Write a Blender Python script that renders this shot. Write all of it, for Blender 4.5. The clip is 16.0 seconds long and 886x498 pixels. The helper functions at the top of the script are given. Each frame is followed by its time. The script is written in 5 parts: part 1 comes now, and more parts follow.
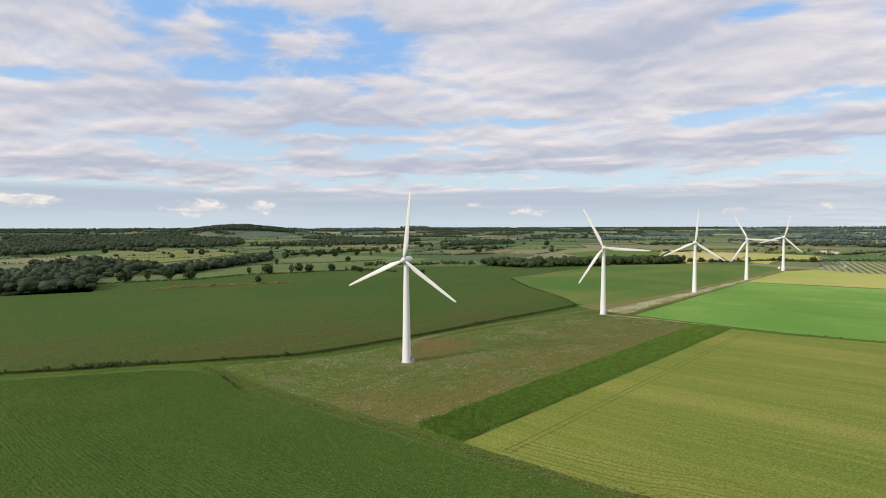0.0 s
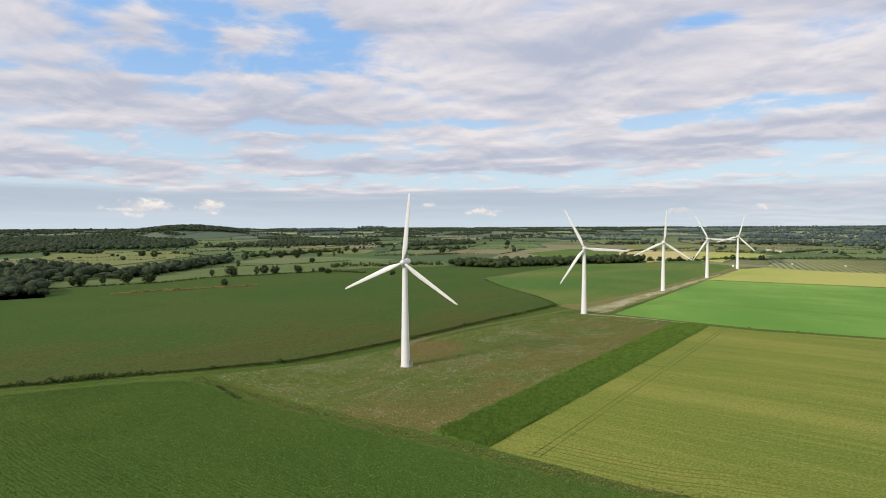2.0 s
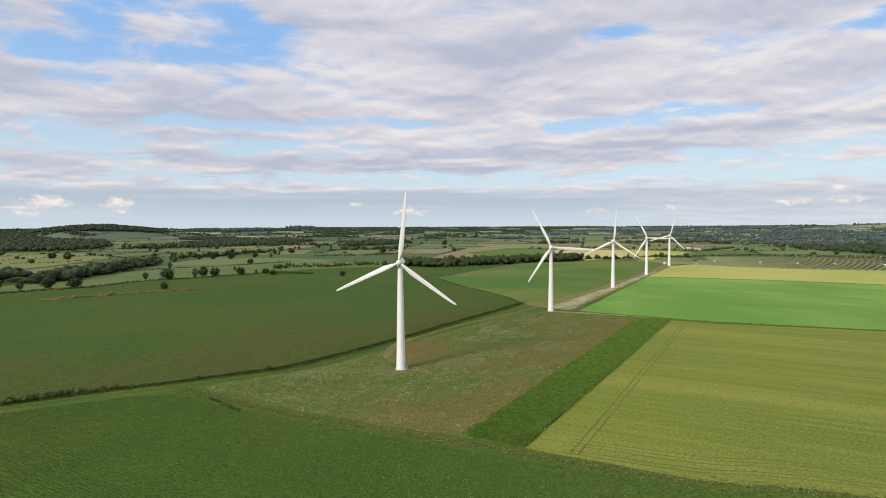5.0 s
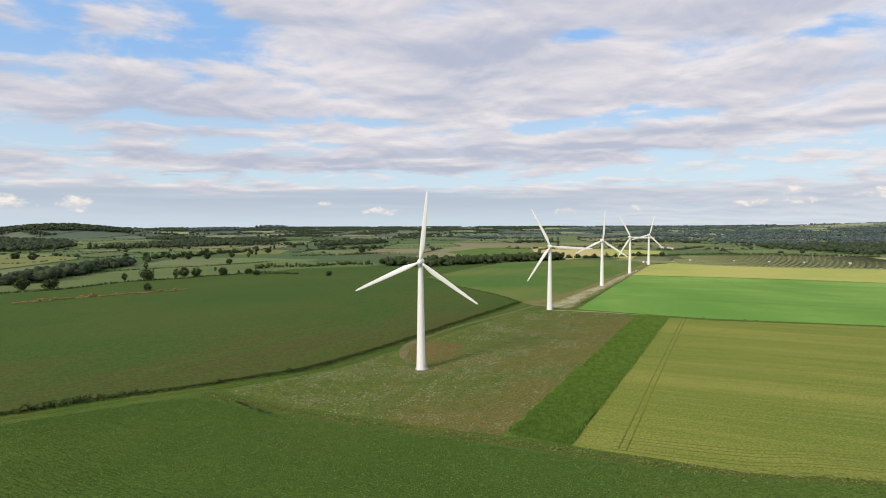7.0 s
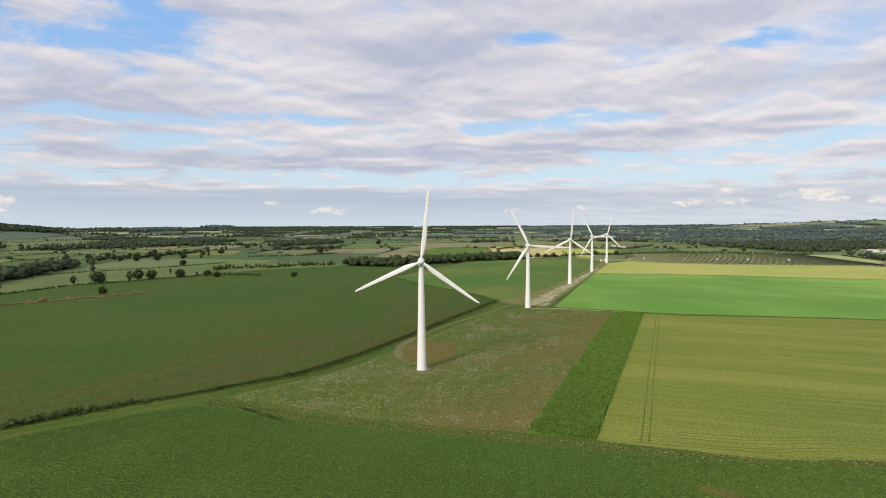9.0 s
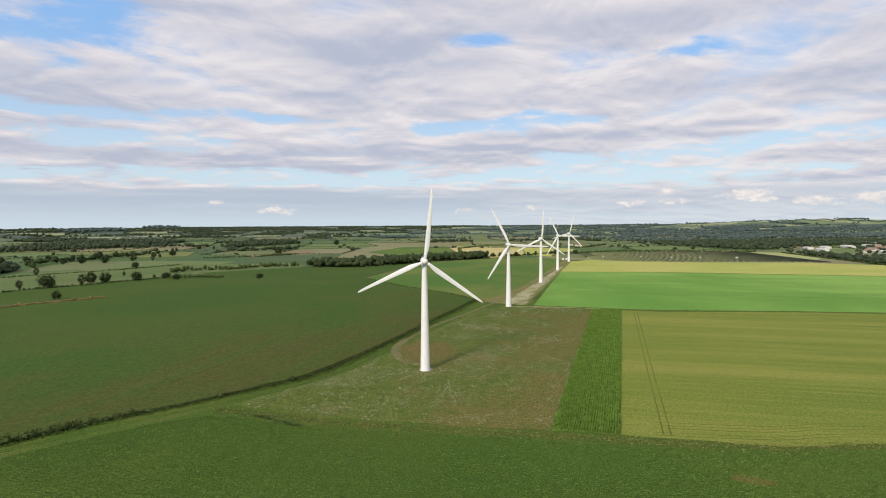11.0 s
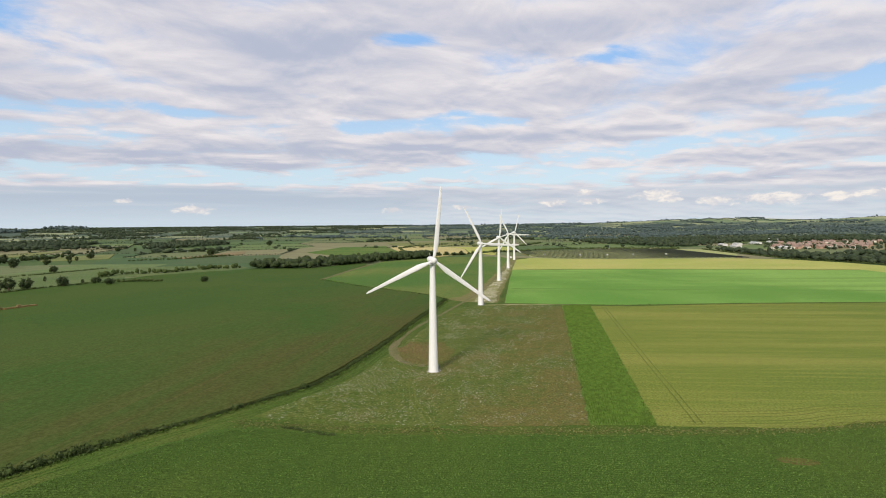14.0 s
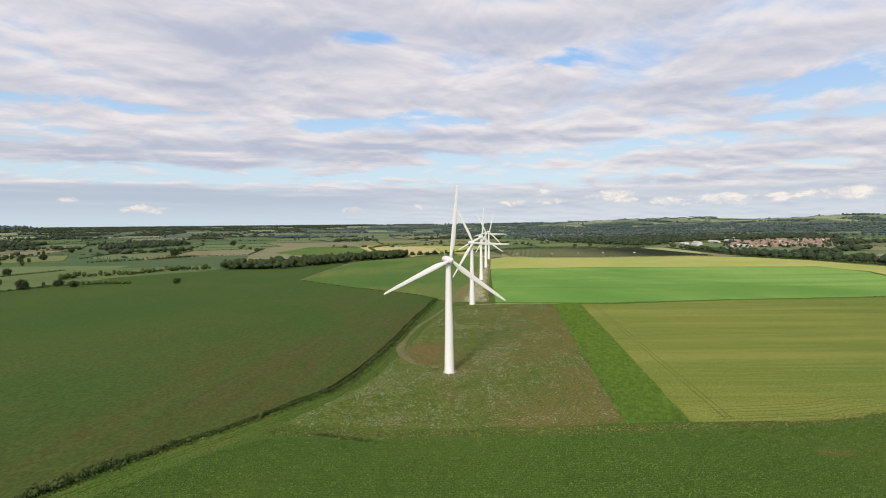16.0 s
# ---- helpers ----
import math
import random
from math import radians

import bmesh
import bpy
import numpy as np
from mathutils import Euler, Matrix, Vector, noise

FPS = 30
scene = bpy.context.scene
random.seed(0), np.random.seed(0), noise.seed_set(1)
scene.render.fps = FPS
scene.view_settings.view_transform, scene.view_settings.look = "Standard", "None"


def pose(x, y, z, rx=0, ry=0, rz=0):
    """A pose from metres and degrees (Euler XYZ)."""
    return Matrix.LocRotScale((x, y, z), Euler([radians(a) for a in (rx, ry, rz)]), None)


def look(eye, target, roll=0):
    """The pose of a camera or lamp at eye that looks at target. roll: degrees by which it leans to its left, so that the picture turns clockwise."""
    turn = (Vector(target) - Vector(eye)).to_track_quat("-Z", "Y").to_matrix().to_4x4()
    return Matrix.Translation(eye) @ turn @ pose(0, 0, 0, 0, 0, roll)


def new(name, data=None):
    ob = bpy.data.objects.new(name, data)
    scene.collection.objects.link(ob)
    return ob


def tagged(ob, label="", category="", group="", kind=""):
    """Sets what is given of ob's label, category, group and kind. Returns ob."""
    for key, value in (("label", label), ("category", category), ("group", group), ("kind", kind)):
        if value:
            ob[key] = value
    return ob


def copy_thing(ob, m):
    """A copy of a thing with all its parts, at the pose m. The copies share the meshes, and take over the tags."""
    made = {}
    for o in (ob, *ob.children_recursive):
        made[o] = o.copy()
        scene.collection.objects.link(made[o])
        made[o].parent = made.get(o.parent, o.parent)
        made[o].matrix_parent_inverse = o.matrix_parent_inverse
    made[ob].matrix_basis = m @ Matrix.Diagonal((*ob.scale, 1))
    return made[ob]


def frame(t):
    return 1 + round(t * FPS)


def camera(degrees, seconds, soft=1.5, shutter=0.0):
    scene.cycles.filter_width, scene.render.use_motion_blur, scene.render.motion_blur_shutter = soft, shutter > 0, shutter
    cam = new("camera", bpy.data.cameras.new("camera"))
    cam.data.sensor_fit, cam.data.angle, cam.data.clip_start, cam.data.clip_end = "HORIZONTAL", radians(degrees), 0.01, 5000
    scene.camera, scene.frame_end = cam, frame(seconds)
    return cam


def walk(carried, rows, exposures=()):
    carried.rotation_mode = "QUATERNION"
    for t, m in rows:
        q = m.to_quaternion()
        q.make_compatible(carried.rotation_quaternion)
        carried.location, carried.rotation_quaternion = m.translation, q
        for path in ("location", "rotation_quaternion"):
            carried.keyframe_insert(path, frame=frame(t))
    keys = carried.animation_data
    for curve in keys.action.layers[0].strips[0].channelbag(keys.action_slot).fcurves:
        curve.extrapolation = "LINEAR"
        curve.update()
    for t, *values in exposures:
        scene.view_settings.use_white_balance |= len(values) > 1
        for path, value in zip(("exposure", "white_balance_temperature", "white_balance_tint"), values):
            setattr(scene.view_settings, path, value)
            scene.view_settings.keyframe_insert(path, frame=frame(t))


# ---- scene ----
cam = camera(80.2, 16.0, soft=1.0)
METRES, EYE, TILT, LEAN, TURN = 180.0, 64.5, 0.0, 0.0, -44.7
ROWS = [
    (0.0, 0.0, 0.0, 0.0, -0.01, -2.41, 0.14),
    (0.5, -0.026, 0.0034, 0.0008, -0.91, -2.4, 0.16),
    (1.0, -0.0545, 0.0095, 0.0019, -2.91, -2.4, 0.21),
    (1.5, -0.0829, 0.0146, 0.0036, -4.18, -2.41, 0.22),
    (2.0, -0.1135, 0.0204, 0.0051, -4.88, -2.43, 0.23),
    (2.5, -0.1411, 0.0268, 0.0053, -5.35, -2.44, 0.19),
    (3.0, -0.1711, 0.0336, 0.0056, -5.83, -2.46, 0.16),
    (3.5, -0.1977, 0.0408, 0.0054, -6.45, -2.48, 0.14),
    (4.0, -0.2257, 0.0504, 0.0047, -9.23, -2.48, 0.19),
    (6.5, -0.3736, 0.0911, 0.0044, -14.72, -2.54, 0.18),
    (7.0, -0.4048, 0.1018, 0.0041, -16.0, -2.55, 0.18),
    (7.5, -0.4327, 0.1117, 0.004, -17.2, -2.57, 0.19),
    (8.0, -0.4636, 0.1231, 0.0036, -18.41, -2.58, 0.18),
    (8.5, -0.4921, 0.1342, 0.0036, -19.49, -2.6, 0.19),
    (9.0, -0.5218, 0.1472, 0.0029, -21.41, -2.59, 0.22),
    (11.5, -0.6632, 0.223, 0.002, -27.81, -2.64, 0.36),
    (12.0, -0.6922, 0.242, 0.0016, -29.1, -2.65, 0.39),
    (12.5, -0.7177, 0.2596, 0.0015, -30.11, -2.67, 0.42),
    (13.0, -0.7447, 0.2795, 0.0015, -31.47, -2.7, 0.43),
    (13.5, -0.7692, 0.2991, 0.0012, -32.85, -2.72, 0.46),
    (14.0, -0.7945, 0.3211, 0.0013, -34.56, -2.73, 0.5),
    (14.5, -0.8181, 0.3424, 0.0011, -35.98, -2.75, 0.54),
    (15.0, -0.8431, 0.3661, 0.0014, -36.97, -2.77, 0.54),
    (15.5, -0.8651, 0.3887, 0.0013, -37.79, -2.79, 0.54),
    (16.0, -0.8884, 0.4133, 0.0013, -38.75, -2.82, 0.54),
]
walk(cam, [(t, pose(0, 0, EYE, TILT, LEAN, TURN) @ pose(METRES * x, METRES * y, METRES * z, 90 + pitch, roll, yaw)) for t, x, y, z, yaw, pitch, roll in ROWS])

# ---- world and sun ----
SUN_DIR = Vector((-0.93, 0.22, 0.50)).normalized()
world = bpy.data.worlds.new("world")
scene.world = world
world.use_nodes = True


class Nodes:
    """Short hand for building node trees."""

    def __init__(self, tree):
        self.tree = tree
        tree.nodes.clear()

    def add(self, kind, **given):
        n = self.tree.nodes.new(kind)
        if "operation" in given:
            n.operation = given["operation"]
        if "blend_type" in given:
            n.blend_type = given["blend_type"]
        if "data_type" in given:
            n.data_type = given["data_type"]
        if "sky_type" in given:
            n.sky_type = given["sky_type"]
        if "sun_disc" in given:
            n.sun_disc = given["sun_disc"]
        if "sun_elevation" in given:
            n.sun_elevation = given["sun_elevation"]
        if "sun_rotation" in given:
            n.sun_rotation = given["sun_rotation"]
        if "attribute_name" in given:
            n.attribute_name = given["attribute_name"]
        if "interpolation_type" in given:
            n.interpolation_type = given["interpolation_type"]
        if "use_clamp" in given:
            n.use_clamp = given["use_clamp"]
        return n

    def put(self, node, key, value):
        s = node.inputs[key]
        if isinstance(value, bpy.types.NodeSocket):
            self.tree.links.new(value, s)
        else:
            s.default_value = value

    def math(self, op, a, b=0.0, c=0.0, clamp=False):
        n = self.add("ShaderNodeMath", operation=op, use_clamp=clamp)
        for i, v in enumerate((a, b, c)):
            self.put(n, i, v)
        return n.outputs[0]

    def vec(self, op, a, b=(0, 0, 0)):
        n = self.add("ShaderNodeVectorMath", operation=op)
        self.put(n, 0, a)
        self.put(n, 1, b)
        return n.outputs["Value"] if op in ("LENGTH", "DOT_PRODUCT") else n.outputs[0]

    def noise(self, vector, scale, detail=4.0, rough=0.5, distort=0.0):
        n = self.add("ShaderNodeTexNoise")
        self.put(n, "Vector", vector)
        self.put(n, "Scale", scale)
        self.put(n, "Detail", detail)
        self.put(n, "Roughness", rough)
        self.put(n, "Distortion", distort)
        return n.outputs["Fac"]

    def step(self, v, lo, hi, out_lo=0.0, out_hi=1.0):
        n = self.add("ShaderNodeMapRange", interpolation_type="SMOOTHSTEP")
        for key, value in (("Value", v), ("From Min", lo), ("From Max", hi), ("To Min", out_lo), ("To Max", out_hi)):
            self.put(n, key, value)
        return n.outputs[0]

    def mix(self, fac, a, b, blend="MIX"):
        n = self.add("ShaderNodeMix", data_type="RGBA", blend_type=blend)
        self.put(n, 0, fac)
        for key, v in ((6, a), (7, b)):
            if isinstance(v, (tuple, list)):
                v = (*v[:3], 1.0)
            self.put(n, key, v)
        return n.outputs[2]

    def comb(self, x, y, z):
        n = self.add("ShaderNodeCombineXYZ")
        for i, v in enumerate((x, y, z)):
            self.put(n, i, v)
        return n.outputs[0]

    def sep(self, v):
        n = self.add("ShaderNodeSeparateXYZ")
        self.put(n, 0, v)
        return n.outputs


def build_sky():
    n = Nodes(world.node_tree)
    sky = n.add("ShaderNodeTexSky", sky_type="NISHITA", sun_disc=False, sun_elevation=math.asin(SUN_DIR.z),
                sun_rotation=math.atan2(SUN_DIR.x, SUN_DIR.y))
    d = n.add("ShaderNodeTexCoord").outputs["Generated"]
    x, y, z = n.sep(d)
    up = n.math("MAXIMUM", z, 0.0)
    az = n.math("ARCTAN2", y, x)
    # cloud sheet seen in perspective, drawn out across the wind
    k = n.math("DIVIDE", 1.0, n.math("ADD", up, 0.115))
    turned = n.add("ShaderNodeVectorRotate")
    n.put(turned, "Vector", n.comb(n.math("MULTIPLY", x, k), n.math("MULTIPLY", y, k), 0.0))
    n.put(turned, "Angle", radians(-26))
    q = n.vec("MULTIPLY", turned.outputs[0], (1.0, 0.78, 1.0))

    def lumps(list_of, ragged, noise_v):
        """The union of soft ellipses (azimuth, height, half width, half height), frayed by noise."""
        best = None
        for a0, u0, w, h in list_of:
            dx = n.math("MULTIPLY", n.math("SUBTRACT", az, a0), 1.0 / w)
            dy = n.math("MULTIPLY", n.math("SUBTRACT", z, u0), 1.0 / h)
            r = n.math("SQRT", n.math("ADD", n.math("MULTIPLY", dx, dx), n.math("MULTIPLY", dy, dy)))
            best = r if best is None else n.math("MINIMUM", best, r)
        return n.math("ADD", best, n.math("MULTIPLY", n.math("SUBTRACT", noise_v, 0.5), ragged))

    big = n.noise(n.vec("ADD", q, (3.1, 8.4, 0.0)), 0.55, 3, 0.5)
    mid = n.noise(n.vec("ADD", q, (1.7, 2.2, 0.0)), 2.7, 9, 0.57, 0.35)
    nearer = n.noise(n.vec("ADD", n.vec("MULTIPLY", q, (0.968, 0.968, 1.0)), (1.7, 2.2, 0.0)), 2.7, 6, 0.54, 0.35)
    soft = n.noise(n.vec("ADD", q, (7.7, 4.2, 3.0)), 1.5, 5, 0.52, 0.3)
    # where the sheet is torn open
    gaps = lumps([(1.288, 0.335, 0.06, 0.045), (1.131, 0.335, 0.075, 0.040), (1.222, 0.256, 0.06, 0.026), (0.927, 0.328, 0.07, 0.060), (1.436, 0.219, 0.05, 0.014), (1.152, 0.137, 0.10, 0.022),
                  (0.88, 0.14, 0.14, 0.012), (0.984, 0.174, 0.10, 0.010), (0.689, 0.191, 0.10, 0.010), (0.636, 0.088, 0.50, 0.013), (0.265, 0.179, 0.15, 0.012), (0.154, 0.186, 0.10, 0.013),
                  (1.415, 0.066, 0.16, 0.008), (0.984, 0.281, 0.12, 0.018), (0.209, 0.089, 0.20, 0.015), (0.248, 0.322, 0.04, 0.012), (-0.092, 0.284, 0.055, 0.012), (-0.469, 0.21, 0.12, 0.014),
                  (-0.301, 0.143, 0.18, 0.010), (-0.007, 0.124, 0.25, 0.013), (-0.008, 0.083, 0.36, 0.011), (-0.521, 0.157, 0.11, 0.008)], 3.6, mid)
    torn = n.step(gaps, 0.1, 1.8, 1.0, 0.0)
    # where it is thick and grey
    heavy = lumps([(0.774, 0.114, 0.38, 0.010), (0.419, 0.131, 0.25, 0.016), (0.188, 0.138, 0.16, 0.016), (0.349, 0.211, 0.16, 0.012), (0.44, 0.297, 0.17, 0.045), (0.964, 0.201, 0.20, 0.027),
                   (1.307, 0.212, 0.15, 0.028), (1.371, 0.098, 0.18, 0.020), (-0.253, 0.22, 0.21, 0.014), (-0.464, 0.155, 0.15, 0.012), (-0.007, 0.158, 0.23, 0.011), (-0.465, 0.111, 0.18, 0.011),
                   (-0.429, 0.073, 0.21, 0.010), (0.633, 0.108, 0.27, 0.011), (-0.004, 0.332, 0.16, 0.027), (-0.422, 0.263, 0.15, 0.022)], 2.0, soft)
    dense = n.step(heavy, 0.2, 1.8, 1.0, 0.0)
    cover = n.math("ADD", n.math("MULTIPLY", big, 0.35), n.math("MULTIPLY", mid, 0.65))
    cover = n.math("ADD", n.math("SUBTRACT", cover, n.math("MULTIPLY", torn, 0.235)), n.math("MULTIPLY", dense, 0.10))
    mask = n.step(cover, 0.27, 0.53)
    shade = n.math("ADD", n.math("MULTIPLY", n.math("SUBTRACT", soft, 0.5), 1.0), n.math("MULTIPLY", n.math("SUBTRACT", mid, 0.5), 0.7))
    shade = n.math("SUBTRACT", shade, n.math("MULTIPLY", n.math("SUBTRACT", mid, nearer), 1.6))
    shade = n.math("ADD", shade, n.math("MULTIPLY", n.math("SUBTRACT", dense, 0.35), 0.30))
    shade = n.math("SUBTRACT", shade, n.step(az, -0.5, 0.9, 0.10, -0.03))
    thick = n.step(shade, -0.30, 0.34)
    cloud = n.mix(thick, (7.75, 7.30, 7.55), (4.85, 5.15, 6.25))
    crest = n.step(shade, -0.36, -0.12, 0.55, 0.0)
    cloud = n.mix(crest, cloud, (8.9, 8.45, 8.4))
    # clear sky: blue above, paler towards the land
    clear = n.mix(0.78, sky.outputs[0], n.mix(n.step(up, 0.06, 0.33), (6.5, 8.1, 9.3), (3.1, 5.7, 9.9)))
    col = n.mix(n.math("MULTIPLY", mask, 0.94), clear, cloud)
    # thin grey-blue veil low down, with its upper edge frayed, thinner to the south
    pb = n.comb(n.math("MULTIPLY", az, 4.0), n.math("MULTIPLY", up, 60.0), 0.0)
    fray = n.noise(pb, 1.0, 5, 0.5)
    edge = n.math("ADD", up, n.math("MULTIPLY", n.math("SUBTRACT", fray, 0.5), 0.05))
    veil = n.math("MULTIPLY", n.step(edge, 0.054, 0.074, 1.0, 0.0), n.step(az, 0.12, 0.36, 0.62, 0.95))
    veil_col = n.mix(n.step(up, 0.0, 0.05), (5.9, 6.9, 7.7), (4.75, 5.5, 6.5))
    streaky = n.noise(n.comb(n.math("MULTIPLY", az, 3.0), n.math("MULTIPLY", up, 70.0), 4.0), 1.0, 4, 0.5)
    veil_col = n.mix(n.step(streaky, 0.5, 0.75, 0.0, 0.5), veil_col, (6.3, 6.9, 7.6))
    col = n.mix(veil, col, veil_col)
    # small bright heaps near the land
    puff = n.noise(n.comb(n.math("MULTIPLY", az, 30.0), n.math("MULTIPLY", up, 55.0), 2.0), 1.3, 5, 0.6, 0.3)
    heaps = lumps([(1.46, 0.041, 0.045, 0.010), (1.225, 0.034, 0.042, 0.012), (1.12, 0.037, 0.022, 0.012), (0.73, 0.042, 0.013, 0.004), (0.63, 0.028, 0.032, 0.008),
                   (0.28, 0.027, 0.018, 0.007), (0.15, 0.032, 0.022, 0.005), (-0.02, 0.037, 0.020, 0.008), (-0.077, 0.054, 0.022, 0.006), (-0.085, 0.040, 0.024, 0.006), (-0.2, 0.048, 0.034, 0.009),
                   (-0.22, 0.040, 0.018, 0.005), (-0.29, 0.034, 0.024, 0.007), (-0.37, 0.036, 0.045, 0.009), (-0.46, 0.038, 0.03, 0.006), (-0.53, 0.040, 0.05, 0.009), (-0.75, 0.04, 0.05, 0.010)], 2.4, puff)
    col = n.mix(n.step(heaps, 0.5, 1.25, 0.92, 0.0), col, n.mix(n.step(puff, 0.35, 0.6), (9.6, 8.9, 8.2), (6.7, 6.7, 7.1)))
    # below the horizon
    col = n.mix(n.step(z, -0.02, -0.002, 1.0, 0.0), col, (1.4, 1.7, 1.5))
    bg = n.add("ShaderNodeBackground")
    n.put(bg, "Color", col)
    n.put(bg, "Strength", 0.1)
    out = n.add("ShaderNodeOutputWorld")
    n.put(out, "Surface", bg.outputs[0])


build_sky()
sun_data = bpy.data.lights.new("sun", "SUN")
sun_data.energy, sun_data.angle, sun_data.color = 3.3, radians(9), (1.0, 0.90, 0.76)
sun = new("sun", sun_data)
sun.matrix_world = look(SUN_DIR * 300, (0, 0, 0))
scene.view_settings.exposure = 0.0


# ---- materials ----
def material(name):
    m = bpy.data.materials.new(name)
    m.use_nodes = True
    n = Nodes(m.node_tree)
    b = n.add("ShaderNodeBsdfPrincipled")
    out = n.add("ShaderNodeOutputMaterial")
    n.put(out, "Surface", b.outputs[0])
    return m, n, b


def place(n):
    return n.add("ShaderNodeNewGeometry").outputs["Position"]


def bumped(n, b, height, strength, distance):
    k = n.add("ShaderNodeBump")
    n.put(k, "Height", height)
    n.put(k, "Strength", strength)
    n.put(k, "Distance", distance)
    n.put(b, "Normal", k.outputs[0])


def field_mat(name, c1, c2, c3, turn=0.0, row=0.35, streak=0.5, patch=0.012, fine=1.6, grain=0.45, rough=0.9, seed=0.0, spots=None, flecks=None):
    """A crop or grass surface: broad patches of c1 and c2, drill streaks of c3 along the turn, leaf grain."""
    m, n, b = material(name)
    p = n.vec("ADD", place(n), (seed * 31.0, seed * 17.0, 0.0))
    r = n.add("ShaderNodeVectorRotate")
    n.put(r, "Vector", p)
    n.put(r, "Angle", radians(-turn))
    broad = n.step(n.noise(p, patch, 5, 0.55, 0.4), 0.36, 0.64)
    lines = n.noise(n.vec("MULTIPLY", r.outputs[0], (row * 0.025, row, 1.0)), 1.0, 4, 0.6)
    wide = n.noise(n.vec("MULTIPLY", r.outputs[0], (0.0035, 0.045, 1.0)), 1.0, 4, 0.55, 0.3)
    leaf = n.noise(p, fine, 5, 0.7)
    col = n.mix(broad, c1, c2)
    col = n.mix(n.math("MULTIPLY", n.step(wide, 0.42, 0.68), streak), col, c3)
    col = n.mix(n.math("MULTIPLY", n.step(lines, 0.45, 0.7), streak * 0.7), col, c3)
    if spots:
        lodged = n.noise(n.vec("MULTIPLY", r.outputs[0], (0.03, 0.25, 1.0)), 1.0, 6, 0.62, 0.5)
        col = n.mix(n.math("MULTIPLY", n.step(lodged, 0.62, 0.72), 0.6), col, spots)
    tone = n.step(leaf, 0.25, 0.75, 1.0 - grain, 1.0 + grain)
    if flecks:
        drift = n.noise(n.vec("MULTIPLY", p, (0.05, 0.09, 1.0)), 1.0, 4, 0.6, 0.6)
        heads = n.noise(p, 1.9, 3, 0.6)
        col = n.mix(n.math("MULTIPLY", n.step(drift, 0.36, 0.56), n.step(heads, 0.50, 0.62, 0.0, 0.9)), col, flecks)
    col = n.mix(1.0, col, n.comb(tone, tone, tone), "MULTIPLY")
    n.put(b, "Base Color", col)
    n.put(b, "Roughness", rough)
    n.put(b, "Specular IOR Level", 0.05)
    bumped(n, b, leaf, 0.5, 0.3)
    return m


def corn_mat():
    """Young corn: green further off, thin and brown over the dry ground along the hedge, drilled east and west."""
    m, n, b = material("left_corn")
    p = place(n)
    x, y, z = n.sep(p)
    broad = n.noise(p, 0.008, 5, 0.6, 0.5)
    drill = n.noise(n.vec("MULTIPLY", p, (0.012, 0.5, 1.0)), 1.0, 5, 0.62)
    wide = n.noise(n.vec("MULTIPLY", p, (0.004, 0.06, 1.0)), 1.0, 5, 0.6, 0.3)
    leaf = n.noise(p, 0.8, 5, 0.68)
    dry = n.math("ADD", n.math("MULTIPLY", n.math("SUBTRACT", 345.0, n.math("ADD", y, n.math("MULTIPLY", x, 0.30))), 0.006), n.math("MULTIPLY", n.math("SUBTRACT", broad, 0.5), 2.4))
    dry = n.math("ADD", dry, n.math("MULTIPLY", n.math("SUBTRACT", wide, 0.5), 2.2))
    col = n.mix(n.step(broad, 0.35, 0.65), (0.050, 0.096, 0.018), (0.064, 0.102, 0.021))
    col = n.mix(n.step(dry, -0.5, 0.8, 0.0, 0.9), col, (0.078, 0.080, 0.022))
    col = n.mix(n.math("MULTIPLY", n.step(drill, 0.52, 0.74), n.step(dry, -0.3, 0.8, 0.2, 0.55)), col, (0.116, 0.104, 0.036))
    col = n.mix(n.step(drill, 0.28, 0.46, 0.35, 0.0), col, (0.040, 0.080, 0.016))
    tone = n.step(leaf, 0.25, 0.75, 0.72, 1.28)
    n.put(b, "Base Color", n.mix(1.0, col, n.comb(tone, tone, tone), "MULTIPLY"))
    n.put(b, "Roughness", 0.9)
    n.put(b, "Specular IOR Level", 0.05)
    bumped(n, b, leaf, 0.4, 0.3)
    return m


